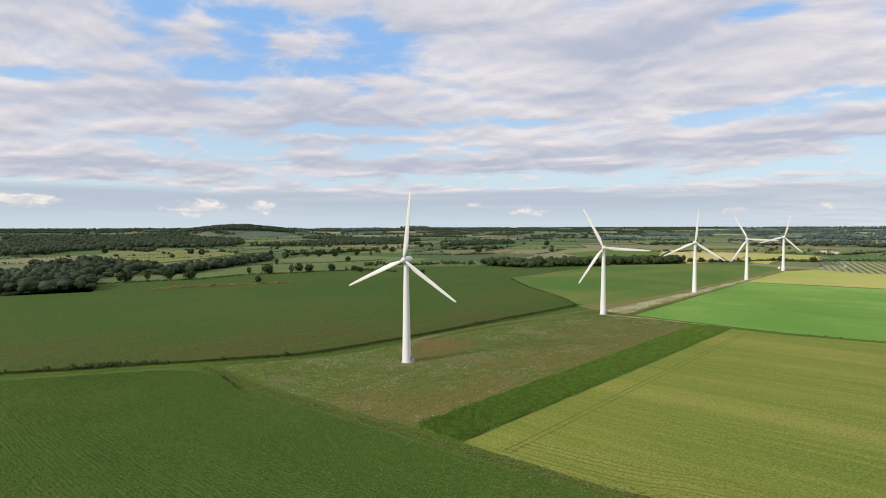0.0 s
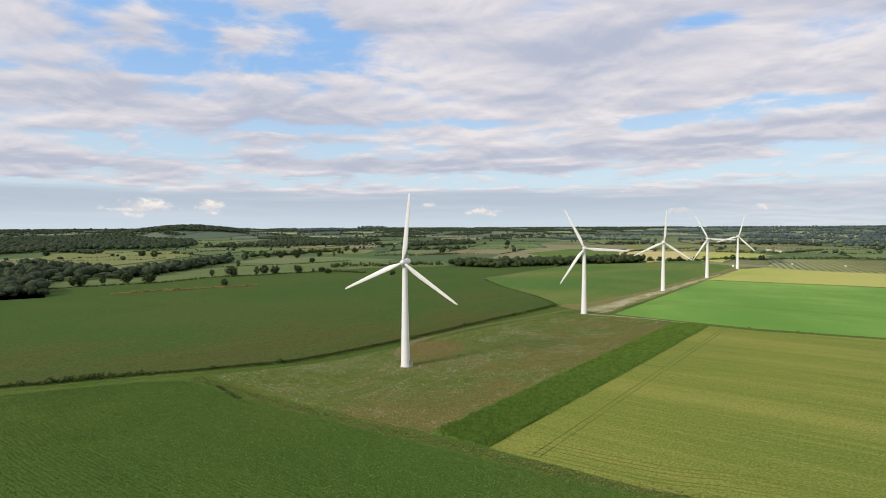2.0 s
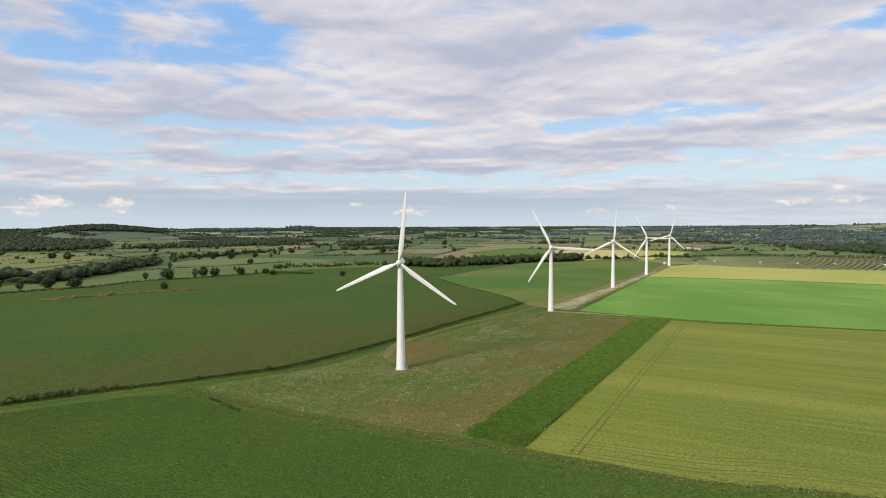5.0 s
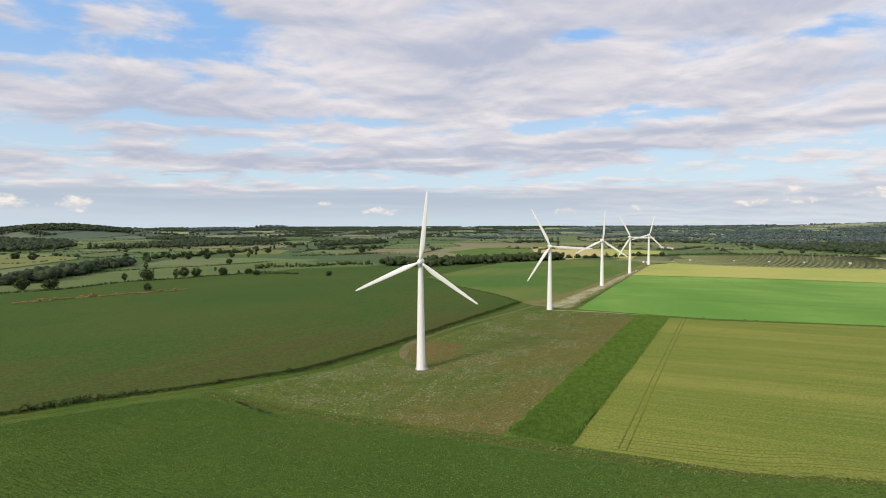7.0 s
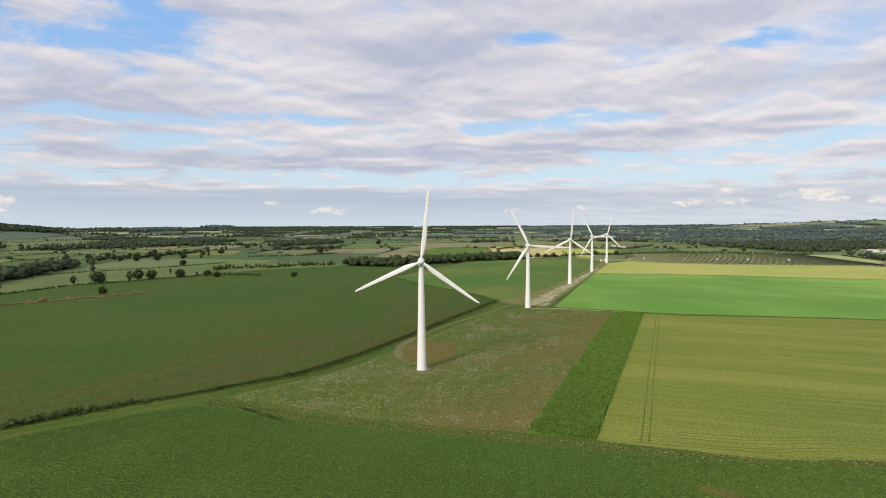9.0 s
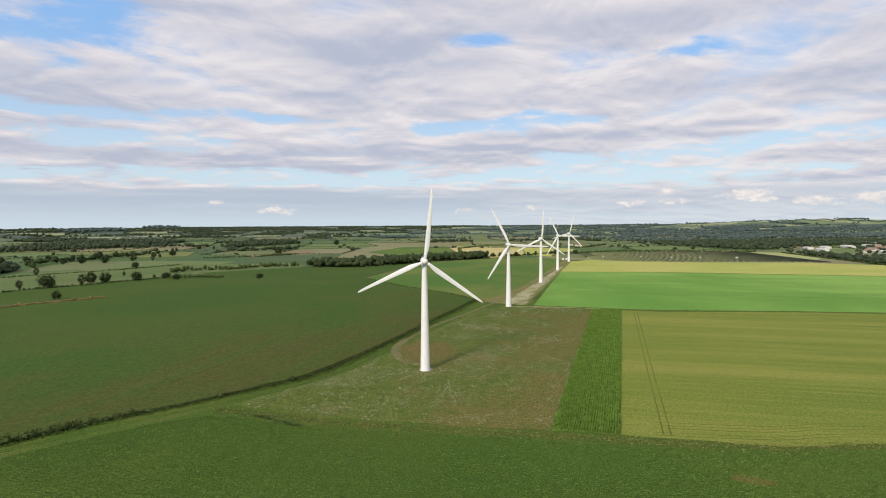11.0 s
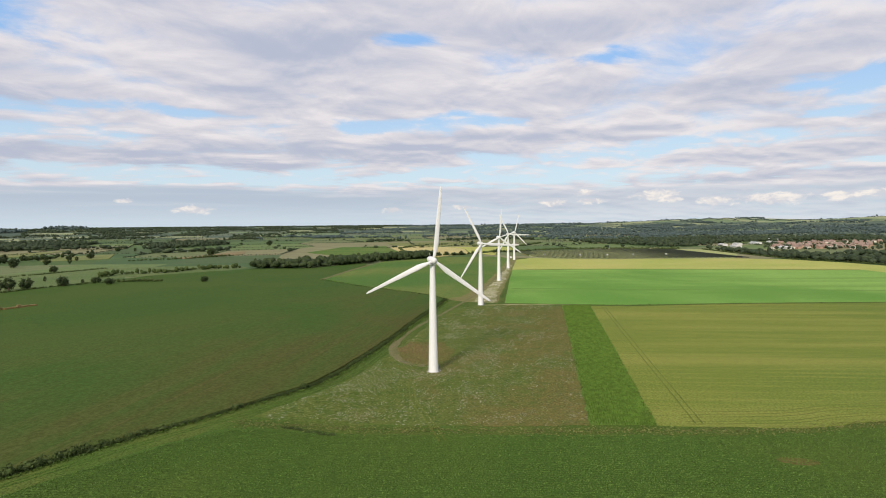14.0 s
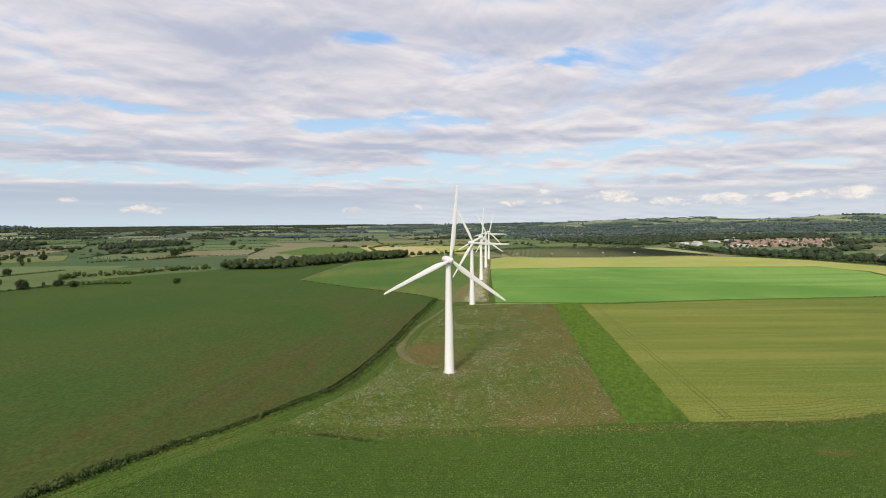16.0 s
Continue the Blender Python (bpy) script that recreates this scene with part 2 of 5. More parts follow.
def meadow_mat():
    """Rough turf: green towards the hedge, reddish dry grass beside the maize, drifts of white flower heads."""
    m, n, b = material("meadow_turf")
    p = place(n)
    x, y, z = n.sep(p)
    wave = n.noise(p, 0.03, 5, 0.6, 0.5)
    clump = n.noise(p, 0.22, 5, 0.65, 0.3)
    leaf = n.noise(p, 1.3, 5, 0.72)
    dry = n.math("ADD", n.math("MULTIPLY", n.math("SUBTRACT", 165.0, y), 0.010), n.math("MULTIPLY", n.math("SUBTRACT", wave, 0.5), 2.6))
    col = n.mix(n.step(clump, 0.38, 0.62), (0.080, 0.120, 0.024), (0.112, 0.140, 0.032))
    col = n.mix(n.math("MULTIPLY", n.step(dry, -0.25, 0.45), n.step(clump, 0.30, 0.60, 0.30, 0.78)), col, (0.156, 0.124, 0.042))
    col = n.mix(n.math("MULTIPLY", n.step(wave, 0.55, 0.68), 0.45), col, (0.150, 0.150, 0.048))
    drift = n.noise(n.vec("MULTIPLY", p, (0.055, 0.10, 1.0)), 1.0, 5, 0.62, 0.8)
    heads = n.noise(p, 0.85, 5, 0.7)
    white = n.math("MULTIPLY", n.step(n.math("SUBTRACT", drift, n.math("MULTIPLY", n.step(dry, -0.1, 0.6), 0.07)), 0.48, 0.62), n.step(heads, 0.54, 0.64, 0.0, 0.85))
    col = n.mix(white, col, (0.40, 0.40, 0.30))
    tone = n.step(leaf, 0.25, 0.75, 0.5, 1.5)
    n.put(b, "Base Color", n.mix(1.0, col, n.comb(tone, tone, tone), "MULTIPLY"))
    n.put(b, "Roughness", 0.9)
    n.put(b, "Specular IOR Level", 0.05)
    bumped(n, b, leaf, 0.5, 0.3)
    return m


def leaf_mat(name, c1, c2, rough=0.75, scale=0.5):
    """Foliage: each clump its own tone, with a little light through the leaves."""
    m, n, b = material(name)
    g = n.add("ShaderNodeNewGeometry")
    o = n.add("ShaderNodeObjectInfo")
    t = n.math("FRACT", n.math("ADD", g.outputs["Random Per Island"], o.outputs["Random"]))
    col = n.mix(t, c1, c2)
    v = n.noise(g.outputs["Position"], scale, 4, 0.65)
    tone = n.step(v, 0.3, 0.7, 0.7, 1.3)
    n.put(b, "Base Color", n.mix(1.0, col, n.comb(tone, tone, tone), "MULTIPLY"))
    n.put(b, "Roughness", rough)
    n.put(b, "Specular IOR Level", 0.08)
    return m


def plain_mat(name, c, rough=0.6, metal=0.0, vary=0.15, scale=2.0, bump=0.0):
    m, n, b = material(name)
    p = place(n)
    v = n.noise(p, scale, 6, 0.65)
    w = n.noise(p, scale * 0.13, 3, 0.5)
    tone = n.step(n.math("ADD", n.math("MULTIPLY", v, 0.6), n.math("MULTIPLY", w, 0.4)), 0.3, 0.7, 1 - vary, 1 + vary)
    n.put(b, "Base Color", n.mix(1.0, c, n.comb(tone, tone, tone), "MULTIPLY"))
    n.put(b, "Roughness", rough)
    n.put(b, "Metallic", metal)
    if bump:
        bumped(n, b, v, bump, 0.05)
    return m


def ground_mat():
    """The country far and near: every field has a tone of its own, with haze put into the far ones."""
    m, n, b = material("farmland")
    p = place(n)
    t = n.add("ShaderNodeAttribute", attribute_name="field_tone").outputs["Fac"]
    ramp = n.add("ShaderNodeValToRGB")
    ramp.color_ramp.interpolation = "CONSTANT"
    near = [(0.0, (0.078, 0.128, 0.042)), (0.16, (0.114, 0.154, 0.060)), (0.30, (0.068, 0.118, 0.046)), (0.42, (0.146, 0.176, 0.078)),
            (0.54, (0.090, 0.144, 0.052)), (0.66, (0.212, 0.206, 0.110)), (0.74, (0.080, 0.118, 0.050)), (0.85, (0.132, 0.184, 0.066)), (0.94, (0.180, 0.146, 0.096))]
    # Far tones are greyed and blued, painting the haze of distance.
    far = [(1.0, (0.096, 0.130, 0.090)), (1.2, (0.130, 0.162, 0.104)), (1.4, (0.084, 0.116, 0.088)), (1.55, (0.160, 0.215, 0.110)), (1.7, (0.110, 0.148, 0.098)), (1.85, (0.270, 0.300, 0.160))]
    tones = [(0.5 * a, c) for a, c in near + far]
    e = ramp.color_ramp.elements
    e[0].position, e[0].color = tones[0][0], (*tones[0][1], 1)
    e[1].position, e[1].color = tones[1][0], (*tones[1][1], 1)
    for pos, c in tones[2:]:
        k = e.new(pos)
        k.color = (*c, 1)
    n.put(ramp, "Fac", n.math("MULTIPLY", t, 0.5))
    rot = n.add("ShaderNodeVectorRotate")
    n.put(rot, "Vector", p)
    n.put(rot, "Angle", n.math("MULTIPLY", t, 40.0))
    line = n.noise(n.vec("MULTIPLY", rot.outputs[0], (0.002, 0.06, 1.0)), 1.0, 5, 0.6)
    leaf = n.noise(p, 0.25, 6, 0.65)
    tone = n.step(n.math("ADD", n.math("MULTIPLY", leaf, 0.5), n.math("MULTIPLY", line, 0.5)), 0.3, 0.7, 0.78, 1.22)
    n.put(b, "Base Color", n.mix(1.0, ramp.outputs[0], n.comb(tone, tone, tone), "MULTIPLY"))
    n.put(b, "Roughness", 0.95)
    n.put(b, "Specular IOR Level", 0.1)
    return m


FARMLAND = ground_mat()
CROP = field_mat("leafy_crop", (0.066, 0.122, 0.022), (0.088, 0.136, 0.026), (0.054, 0.100, 0.018), turn=97, row=0.8, streak=0.45, fine=2.2, grain=0.6)
CORN = corn_mat()
MEADOW = meadow_mat()
BARLEY = field_mat("barley", (0.162, 0.200, 0.036), (0.130, 0.180, 0.032), (0.250, 0.258, 0.060), turn=96, row=0.55, streak=0.65, patch=0.006, fine=1.4, grain=0.38, seed=3, spots=(0.100, 0.134, 0.026))
# Crop green, brightened so the colour carries the sunny band over this field.
BRIGHT = field_mat("young_crop", (0.120, 0.262, 0.046), (0.225, 0.375, 0.084), (0.125, 0.240, 0.048), turn=98, row=0.25, streak=0.5, patch=0.004, grain=0.26, seed=4)
SETASIDE = field_mat("ripening_grass", (0.330, 0.370, 0.092), (0.420, 0.400, 0.125), (0.370, 0.415, 0.110), turn=98, row=0.2, streak=0.5, patch=0.010, grain=0.25, seed=5)
WEDGE = field_mat("wedge_crop", (0.076, 0.152, 0.032), (0.142, 0.180, 0.046), (0.088, 0.160, 0.034), turn=12, row=0.25, streak=0.5, patch=0.006, grain=0.3, seed=6, spots=(0.135, 0.120, 0.045))
VERGE = field_mat("verge_grass", (0.072, 0.120, 0.022), (0.096, 0.128, 0.027), (0.060, 0.094, 0.018), turn=0, row=0.5, streak=0.5, patch=0.05, grain=0.55, seed=7)
PASTURE = field_mat("pasture", (0.108, 0.156, 0.054), (0.138, 0.174, 0.068), (0.094, 0.144, 0.048), turn=20, row=0.1, streak=0.4, patch=0.010, grain=0.28, seed=8)
TAN = field_mat("hay_field", (0.520, 0.430, 0.200), (0.460, 0.410, 0.180), (0.420, 0.390, 0.160), turn=60, row=0.1, streak=0.4, patch=0.01, grain=0.2, seed=9)
SOIL = field_mat("bare_track", (0.185, 0.165, 0.085), (0.150, 0.145, 0.062), (0.118, 0.138, 0.046), turn=0, row=0.8, streak=0.6, patch=0.08, grain=0.35, seed=10)
TURF = field_mat("track_turf", (0.150, 0.168, 0.050), (0.205, 0.198, 0.074), (0.175, 0.155, 0.062), turn=2, row=0.3, streak=0.6, patch=0.03, grain=0.45, fine=0.9, seed=19)
BARE = field_mat("bare_soil", (0.250, 0.185, 0.105), (0.215, 0.175, 0.090), (0.190, 0.170, 0.080), turn=40, row=0.1, streak=0.5, patch=0.02, grain=0.25, seed=18)
CHALK = field_mat("pale_track", (0.430, 0.390, 0.250), (0.270, 0.260, 0.120), (0.170, 0.185, 0.065), turn=0, row=0.5, streak=0.6, patch=0.12, grain=0.5, seed=11)
STONY = field_mat("stony_grass", (0.230, 0.240, 0.088), (0.300, 0.285, 0.150), (0.200, 0.220, 0.075), turn=2, row=0.35, streak=0.6, patch=0.05, grain=0.5, fine=0.9, seed=17, flecks=(0.62, 0.58, 0.47))
MAIZE = leaf_mat("maize_leaves", (0.120, 0.220, 0.036), (0.165, 0.270, 0.052))
CROPLEAF = leaf_mat("crop_leaves", (0.088, 0.158, 0.030), (0.128, 0.200, 0.044))
GRASSLEAF = leaf_mat("meadow_grass", (0.170, 0.205, 0.055), (0.240, 0.225, 0.090))
FLOWER = plain_mat("white_flowers", (0.50, 0.49, 0.37), 0.9, vary=0.25)
LEAF = leaf_mat("tree_leaves", (0.028, 0.042, 0.018), (0.050, 0.070, 0.026))
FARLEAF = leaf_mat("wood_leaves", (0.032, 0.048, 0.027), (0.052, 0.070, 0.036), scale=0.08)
# Leaves of the distance: the blue-grey of haze is mixed into the base colour.
HAZYLEAF = leaf_mat("haze_blue_wood", (0.056, 0.082, 0.080), (0.082, 0.112, 0.102), scale=0.03)
RUT = field_mat("pressed_barley", (0.120, 0.150, 0.028), (0.150, 0.170, 0.034), (0.100, 0.120, 0.028), turn=2, row=0.8, streak=0.5, patch=0.05, grain=0.4, seed=12)
WORN = field_mat("worn_turf", (0.125, 0.120, 0.034), (0.160, 0.120, 0.046), (0.105, 0.125, 0.030), turn=20, row=0.5, streak=0.4, patch=0.06, grain=0.4, seed=13)
LAWN = field_mat("solar_lawn", (0.310, 0.350, 0.140), (0.360, 0.375, 0.165), (0.330, 0.360, 0.145), turn=12, row=0.3, streak=0.4, patch=0.02, grain=0.25, seed=14)
MAIZESOIL = field_mat("maize_floor", (0.110, 0.190, 0.033), (0.124, 0.204, 0.037), (0.092, 0.152, 0.028), turn=0, row=1.2, streak=0.6, patch=0.05, grain=0.4, seed=15)
PALE = field_mat("pale_grassland", (0.172, 0.196, 0.070), (0.205, 0.218, 0.084), (0.158, 0.186, 0.064), turn=30, row=0.1, streak=0.4, patch=0.010, grain=0.25, seed=16)
HEDGELEAF = leaf_mat("hedge_leaves", (0.042, 0.066, 0.020), (0.078, 0.106, 0.034))
BARK = plain_mat("bark", (0.10, 0.075, 0.05), 0.9, vary=0.3, bump=0.5)
WHITE = plain_mat("white_paint", (0.74, 0.745, 0.74), 0.42, vary=0.04, scale=0.8)
GREYPAINT = plain_mat("grey_paint", (0.35, 0.36, 0.37), 0.5, vary=0.1)
CONCRETE = plain_mat("concrete", (0.42, 0.40, 0.36), 0.85, vary=0.2, bump=0.3)
PANEL = plain_mat("solar_glass", (0.060, 0.080, 0.130), 0.45, vary=0.2, scale=1.0)
STEEL = plain_mat("galvanised_steel", (0.45, 0.46, 0.47), 0.45, 0.8)
STRAW = plain_mat("straw", (0.220, 0.155, 0.060), 0.95, vary=0.35, bump=0.6)
BRICK = plain_mat("brick_wall", (0.38, 0.25, 0.18), 0.9, vary=0.2)
RENDERED = plain_mat("cream_wall", (0.66, 0.61, 0.52), 0.9, vary=0.1)
TILE = plain_mat("clay_tiles", (0.28, 0.200, 0.160), 0.85, vary=0.25)
SHEET = plain_mat("pale_metal_roof", (0.58, 0.58, 0.56), 0.5, vary=0.08)
DARKGLASS = plain_mat("window_glass", (0.03, 0.04, 0.05), 0.15)


# ---- helpers for meshes ----
def mesh_of(name, verts, faces, mat, smooth=False):
    me = bpy.data.meshes.new(name)
    me.from_pydata([tuple(v) for v in verts], [], [tuple(f) for f in faces])
    me.materials.append(mat)
    if smooth:
        me.polygons.foreach_set("use_smooth", [True] * len(me.polygons))
    return me


def mesh_tris(name, verts, tris, mat, smooth=False):
    """A mesh from arrays of corners and triangles."""
    me = bpy.data.meshes.new(name)
    verts, tris = np.asarray(verts, dtype=np.float32).reshape(-1, 3), np.asarray(tris, dtype=np.int32).reshape(-1, 3)
    me.vertices.add(len(verts))
    me.vertices.foreach_set("co", verts.ravel())
    me.loops.add(len(tris) * 3)
    me.loops.foreach_set("vertex_index", tris.ravel())
    me.polygons.add(len(tris))
    me.polygons.foreach_set("loop_start", np.arange(0, len(tris) * 3, 3, dtype=np.int32))
    if smooth:
        me.polygons.foreach_set("use_smooth", [True] * len(tris))
    me.update(calc_edges=True)
    me.materials.append(mat)
    return me


def bm_mesh(name, bm, mat, smooth=False):
    me = bpy.data.meshes.new(name)
    bmesh.ops.recalc_face_normals(bm, faces=bm.faces)
    bm.to_mesh(me)
    bm.free()
    me.materials.append(mat)
    if smooth:
        me.polygons.foreach_set("use_smooth", [True] * len(me.polygons))
    return me


def part_of(name, me, parent, label=""):
    ob = new(name, me)
    ob.parent = parent
    return tagged(ob, label)


def part(name, bm, mat, parent, label="", smooth=False):
    return part_of(name, bm_mesh(name, bm, mat, smooth), parent, label)


def box(bm, x0, x1, y0, y1, z0, z1, bevel=0.0):
    r = bmesh.ops.create_cube(bm, size=1)
    bmesh.ops.scale(bm, vec=(x1 - x0, y1 - y0, z1 - z0), verts=r["verts"])
    bmesh.ops.translate(bm, vec=((x0 + x1) / 2, (y0 + y1) / 2, (z0 + z1) / 2), verts=r["verts"])
    if bevel:
        edges = list({e for v in r["verts"] for e in v.link_edges})
        bmesh.ops.bevel(bm, geom=edges, offset=bevel, segments=2, affect="EDGES")
    return bm


def lathe(bm, rings, sides, cap=True):
    """Rings of (centre, x axis, y axis, half width, half height), joined into a skin."""
    loops = []
    for c, ax, ay, a, b in rings:
        loops.append([bm.verts.new(Vector(c) + Vector(ax) * (a * math.cos(2 * math.pi * i / sides)) + Vector(ay) * (b * math.sin(2 * math.pi * i / sides))) for i in range(sides)])
    for p, q in zip(loops, loops[1:]):
        for i in range(sides):
            bm.faces.new((p[i], p[(i + 1) % sides], q[(i + 1) % sides], q[i]))
    if cap:
        bm.faces.new(loops[0][::-1])
        bm.faces.new(loops[-1])
    return bm


X, Y, Z = Vector((1, 0, 0)), Vector((0, 1, 0)), Vector((0, 0, 1))


# ---- lie of the land ----
def bump2(x, y, cx, cy, rx, ry, h, turn=0.0):
    c, s = math.cos(turn), math.sin(turn)
    u, v = x - cx, y - cy
    return h * np.exp(-((u * c + v * s) / rx) ** 2 - ((-u * s + v * c) / ry) ** 2)


def land(x, y):
    """Height of the land: level round the turbines, rising slowly to the far hills."""
    x, y = np.asarray(x, dtype=float), np.asarray(y, dtype=float)
    r = np.hypot(x - 150, y - 150)
    s = np.clip(r - 1100, 0, 3300) / 3600
    z = 56 * s ** 1.7
    a, b = np.clip((y - 196) / 46, 0, 1), np.clip((y - 300) / 300, 0, 1)
    z = z + 3.2 * a * a * (3 - 2 * a) * (1 - 0.75 * b * b * (3 - 2 * b)) * (r < 2500)
    z = z + bump2(x, y, 1215, 2790, 330, 240, 52, -0.35)       # wooded hill
    z = z + bump2(x, y, 2050, 2900, 420, 200, 16, -0.6)
    z = z + bump2(x, y, 2700, 3050, 220, 160, 18, -0.6)
    z = z + bump2(x, y, 3900, 1700, 700, 250, 8, -1.1)
    z = z + bump2(x, y, 4600, -1350, 420, 900, 42, 0.35)     # the downs
    z = z + bump2(x, y, 3900, -2300, 500, 900, 47, 0.5)
    z = z + bump2(x, y, 4750, -300, 300, 500, 6, 0.1)
    return z


def land_z(x, y):
    return float(land(x, y))


def in_poly(px, py, poly):
    inside = np.zeros(np.shape(px), dtype=bool)
    for (x0, y0), (x1, y1) in zip(poly, poly[1:] + poly[:1]):
        if y0 != y1:
            inside ^= ((y0 > py) != (y1 > py)) & (px < (x1 - x0) * (py - y0) / (y1 - y0) + x0)
    return inside


rng = np.random.default_rng(5)
CELL_U, CELL_V, TURN_G = 210.0, 170.0, radians(24)
NI, NJ = 58, 70
jit = rng.uniform(-0.27, 0.27, (NI + 1, NJ + 1, 2))


def knot(i, j):
    u, v = (i - NI / 2 + jit[i, j, 0]) * CELL_U + 1200, (j - NJ / 2 + jit[i, j, 1]) * CELL_V + 200
    return u * math.cos(TURN_G) - v * math.sin(TURN_G), u * math.sin(TURN_G) + v * math.cos(TURN_G)


KNOTS = np.array([[knot(i, j) for j in range(NJ + 1)] for i in range(NI + 1)])
TONES = rng.uniform(0, 1, (NI, NJ))
HIGH = land(KNOTS[:-1, :-1, 0], KNOTS[:-1, :-1, 1]) > 58
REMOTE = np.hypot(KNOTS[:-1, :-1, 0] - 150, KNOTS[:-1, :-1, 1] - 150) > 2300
# Fields beyond 2300 m switch to the hazy far tones.
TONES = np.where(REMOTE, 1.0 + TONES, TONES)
# Sunlight on the south-east fields is put into paler tones.
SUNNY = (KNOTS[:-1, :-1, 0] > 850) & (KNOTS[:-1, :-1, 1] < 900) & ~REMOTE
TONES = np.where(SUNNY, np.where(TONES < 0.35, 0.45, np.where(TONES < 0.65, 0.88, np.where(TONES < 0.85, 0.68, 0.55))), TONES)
# Downs take the two lightest far tones, standing for sun on them.
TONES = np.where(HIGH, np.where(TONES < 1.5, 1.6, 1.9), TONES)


def build_ground():
    sub = 3
    n, m = NI * sub + 1, NJ * sub + 1
    gi, gj = np.meshgrid(np.arange(n) / sub, np.arange(m) / sub, indexing="ij")
    i0, j0 = np.minimum(gi.astype(int), NI - 1), np.minimum(gj.astype(int), NJ - 1)
    fi, fj = (gi - i0)[..., None], (gj - j0)[..., None]
    p = KNOTS[i0, j0] * (1 - fi) * (1 - fj) + KNOTS[i0 + 1, j0] * fi * (1 - fj) + KNOTS[i0, j0 + 1] * (1 - fi) * fj + KNOTS[i0 + 1, j0 + 1] * fi * fj
    z = land(p[..., 0], p[..., 1])
    z = z - 2.1 * ((p[..., 1] > 120) & (p[..., 1] < 650) & (p[..., 0] > -260) & (p[..., 0] < 900 - np.maximum(0, p[..., 1] - 400) * 1.6))
    verts = np.concatenate([p, z[..., None]], axis=2).reshape(-1, 3)
    idx = np.arange(n * m).reshape(n, m)
    quads = np.stack([idx[:-1, :-1], idx[1:, :-1], idx[1:, 1:], idx[:-1, 1:]], axis=-1).reshape(-1, 4)
    me = bpy.data.meshes.new("ground")
    me.from_pydata(verts.tolist(), [], quads.tolist())
    me.materials.append(FARMLAND)
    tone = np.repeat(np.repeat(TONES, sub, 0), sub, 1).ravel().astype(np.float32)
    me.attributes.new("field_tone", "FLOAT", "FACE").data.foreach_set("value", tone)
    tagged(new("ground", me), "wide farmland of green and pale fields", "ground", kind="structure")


build_ground()


def ragged(poly, fray):
    """The outline with short uneven steps, as crops and turf grow."""
    r = random.Random(len(poly) + int(abs(poly[0][0] * 7)))
    out = []
    for (x0, y0), (x1, y1) in zip(poly, poly[1:] + poly[:1]):
        n = max(1, min(60, int(math.hypot(x1 - x0, y1 - y0) / 5.0)))
        for k in range(n):
            j = fray * (0.35 if k == 0 else 1.0)
            out.append((x0 + (x1 - x0) * k / n + r.uniform(-j, j), y0 + (y1 - y0) * k / n + r.uniform(-j, j)))
    return out


def sheet(name, poly, mat, z, label, category="field", kind="structure", fray=0.9):
    """A field or track as a slab draped over the land, with a skirt."""
    bm = bmesh.new()
    bmesh.ops.triangulate(bm, faces=[bm.faces.new([bm.verts.new((x, y, 0)) for x, y in ragged(poly, fray)])])
    for yy in (196, 203, 210, 217, 224, 231, 240, 300, 350, 400, 450, 500, 550, 600):
        bmesh.ops.bisect_plane(bm, geom=bm.verts[:] + bm.edges[:] + bm.faces[:], plane_co=(0, yy, 0), plane_no=(0, 1, 0))
    rim = [e for e in bm.edges if e.is_boundary]
    top = bm.verts[:]
    made = bmesh.ops.extrude_edge_only(bm, edges=rim)["geom"]
    low = {v for v in made if isinstance(v, bmesh.types.BMVert)}
    for v in top:
        v.co.z = land_z(v.co.x, v.co.y) + z
    for v in low:
        v.co.z = land_z(v.co.x, v.co.y) - 2.2
    return tagged(new(name, bm_mesh(name, bm, mat)), label, category, kind=kind)


def along(line, width, shift=0.0):
    """The outline of a band of that width along a line."""
    left, right = [], []
    for i, (x, y) in enumerate(line):
        a, b = Vector(line[max(i - 1, 0)]), Vector(line[min(i + 1, len(line) - 1)])
        d = (b - a).normalized()
        nrm = Vector((-d.y, d.x))
        left.append(tuple(Vector((x, y)) + nrm * (shift + width / 2)))
        right.append(tuple(Vector((x, y)) + nrm * (shift - width / 2)))
    return left + right[::-1]


def smooth_line(line, steps=6):
    out = []
    pts = [line[0]] + list(line) + [line[-1]]
    for a, b, c, d in zip(pts, pts[1:], pts[2:], pts[3:]):
        for s in range(steps):
            t = s / steps
            out.append(tuple(0.5 * ((2 * b[k]) + (-a[k] + c[k]) * t + (2 * a[k] - 5 * b[k] + 4 * c[k] - d[k]) * t * t + (-a[k] + 3 * b[k] - 3 * c[k] + d[k]) * t ** 3) for k in (0, 1)))
    out.append(tuple(line[-1]))
    return out


HEDGE = smooth_line([(-60, 330), (22, 286), (42, 274), (57, 266), (75, 256), (91, 246), (112, 236), (134, 228), (181, 224.5), (228, 223), (262, 223), (319, 221.5), (368, 221)])
BRANCH = [(370, 223), (398, 259), (438, 320), (497, 388)]
BROWNLINE = [(499, 389), (610, 399), (716, 404)]
CROP_EDGE = [(82, 236), (90, 206), (95, 171), (102, 128), (107, 96), (114, 62), (125, 35), (150, -60), (170, -160)]

# the near fields
sheet("verge", HEDGE + [(374, 180), (900, 187), (1100, 190), (1100, 120), (400, 60), (200, -250), (60, -250), (-80, 200)], VERGE, 0.04, "grassy field margins between the crops", "grass verge")
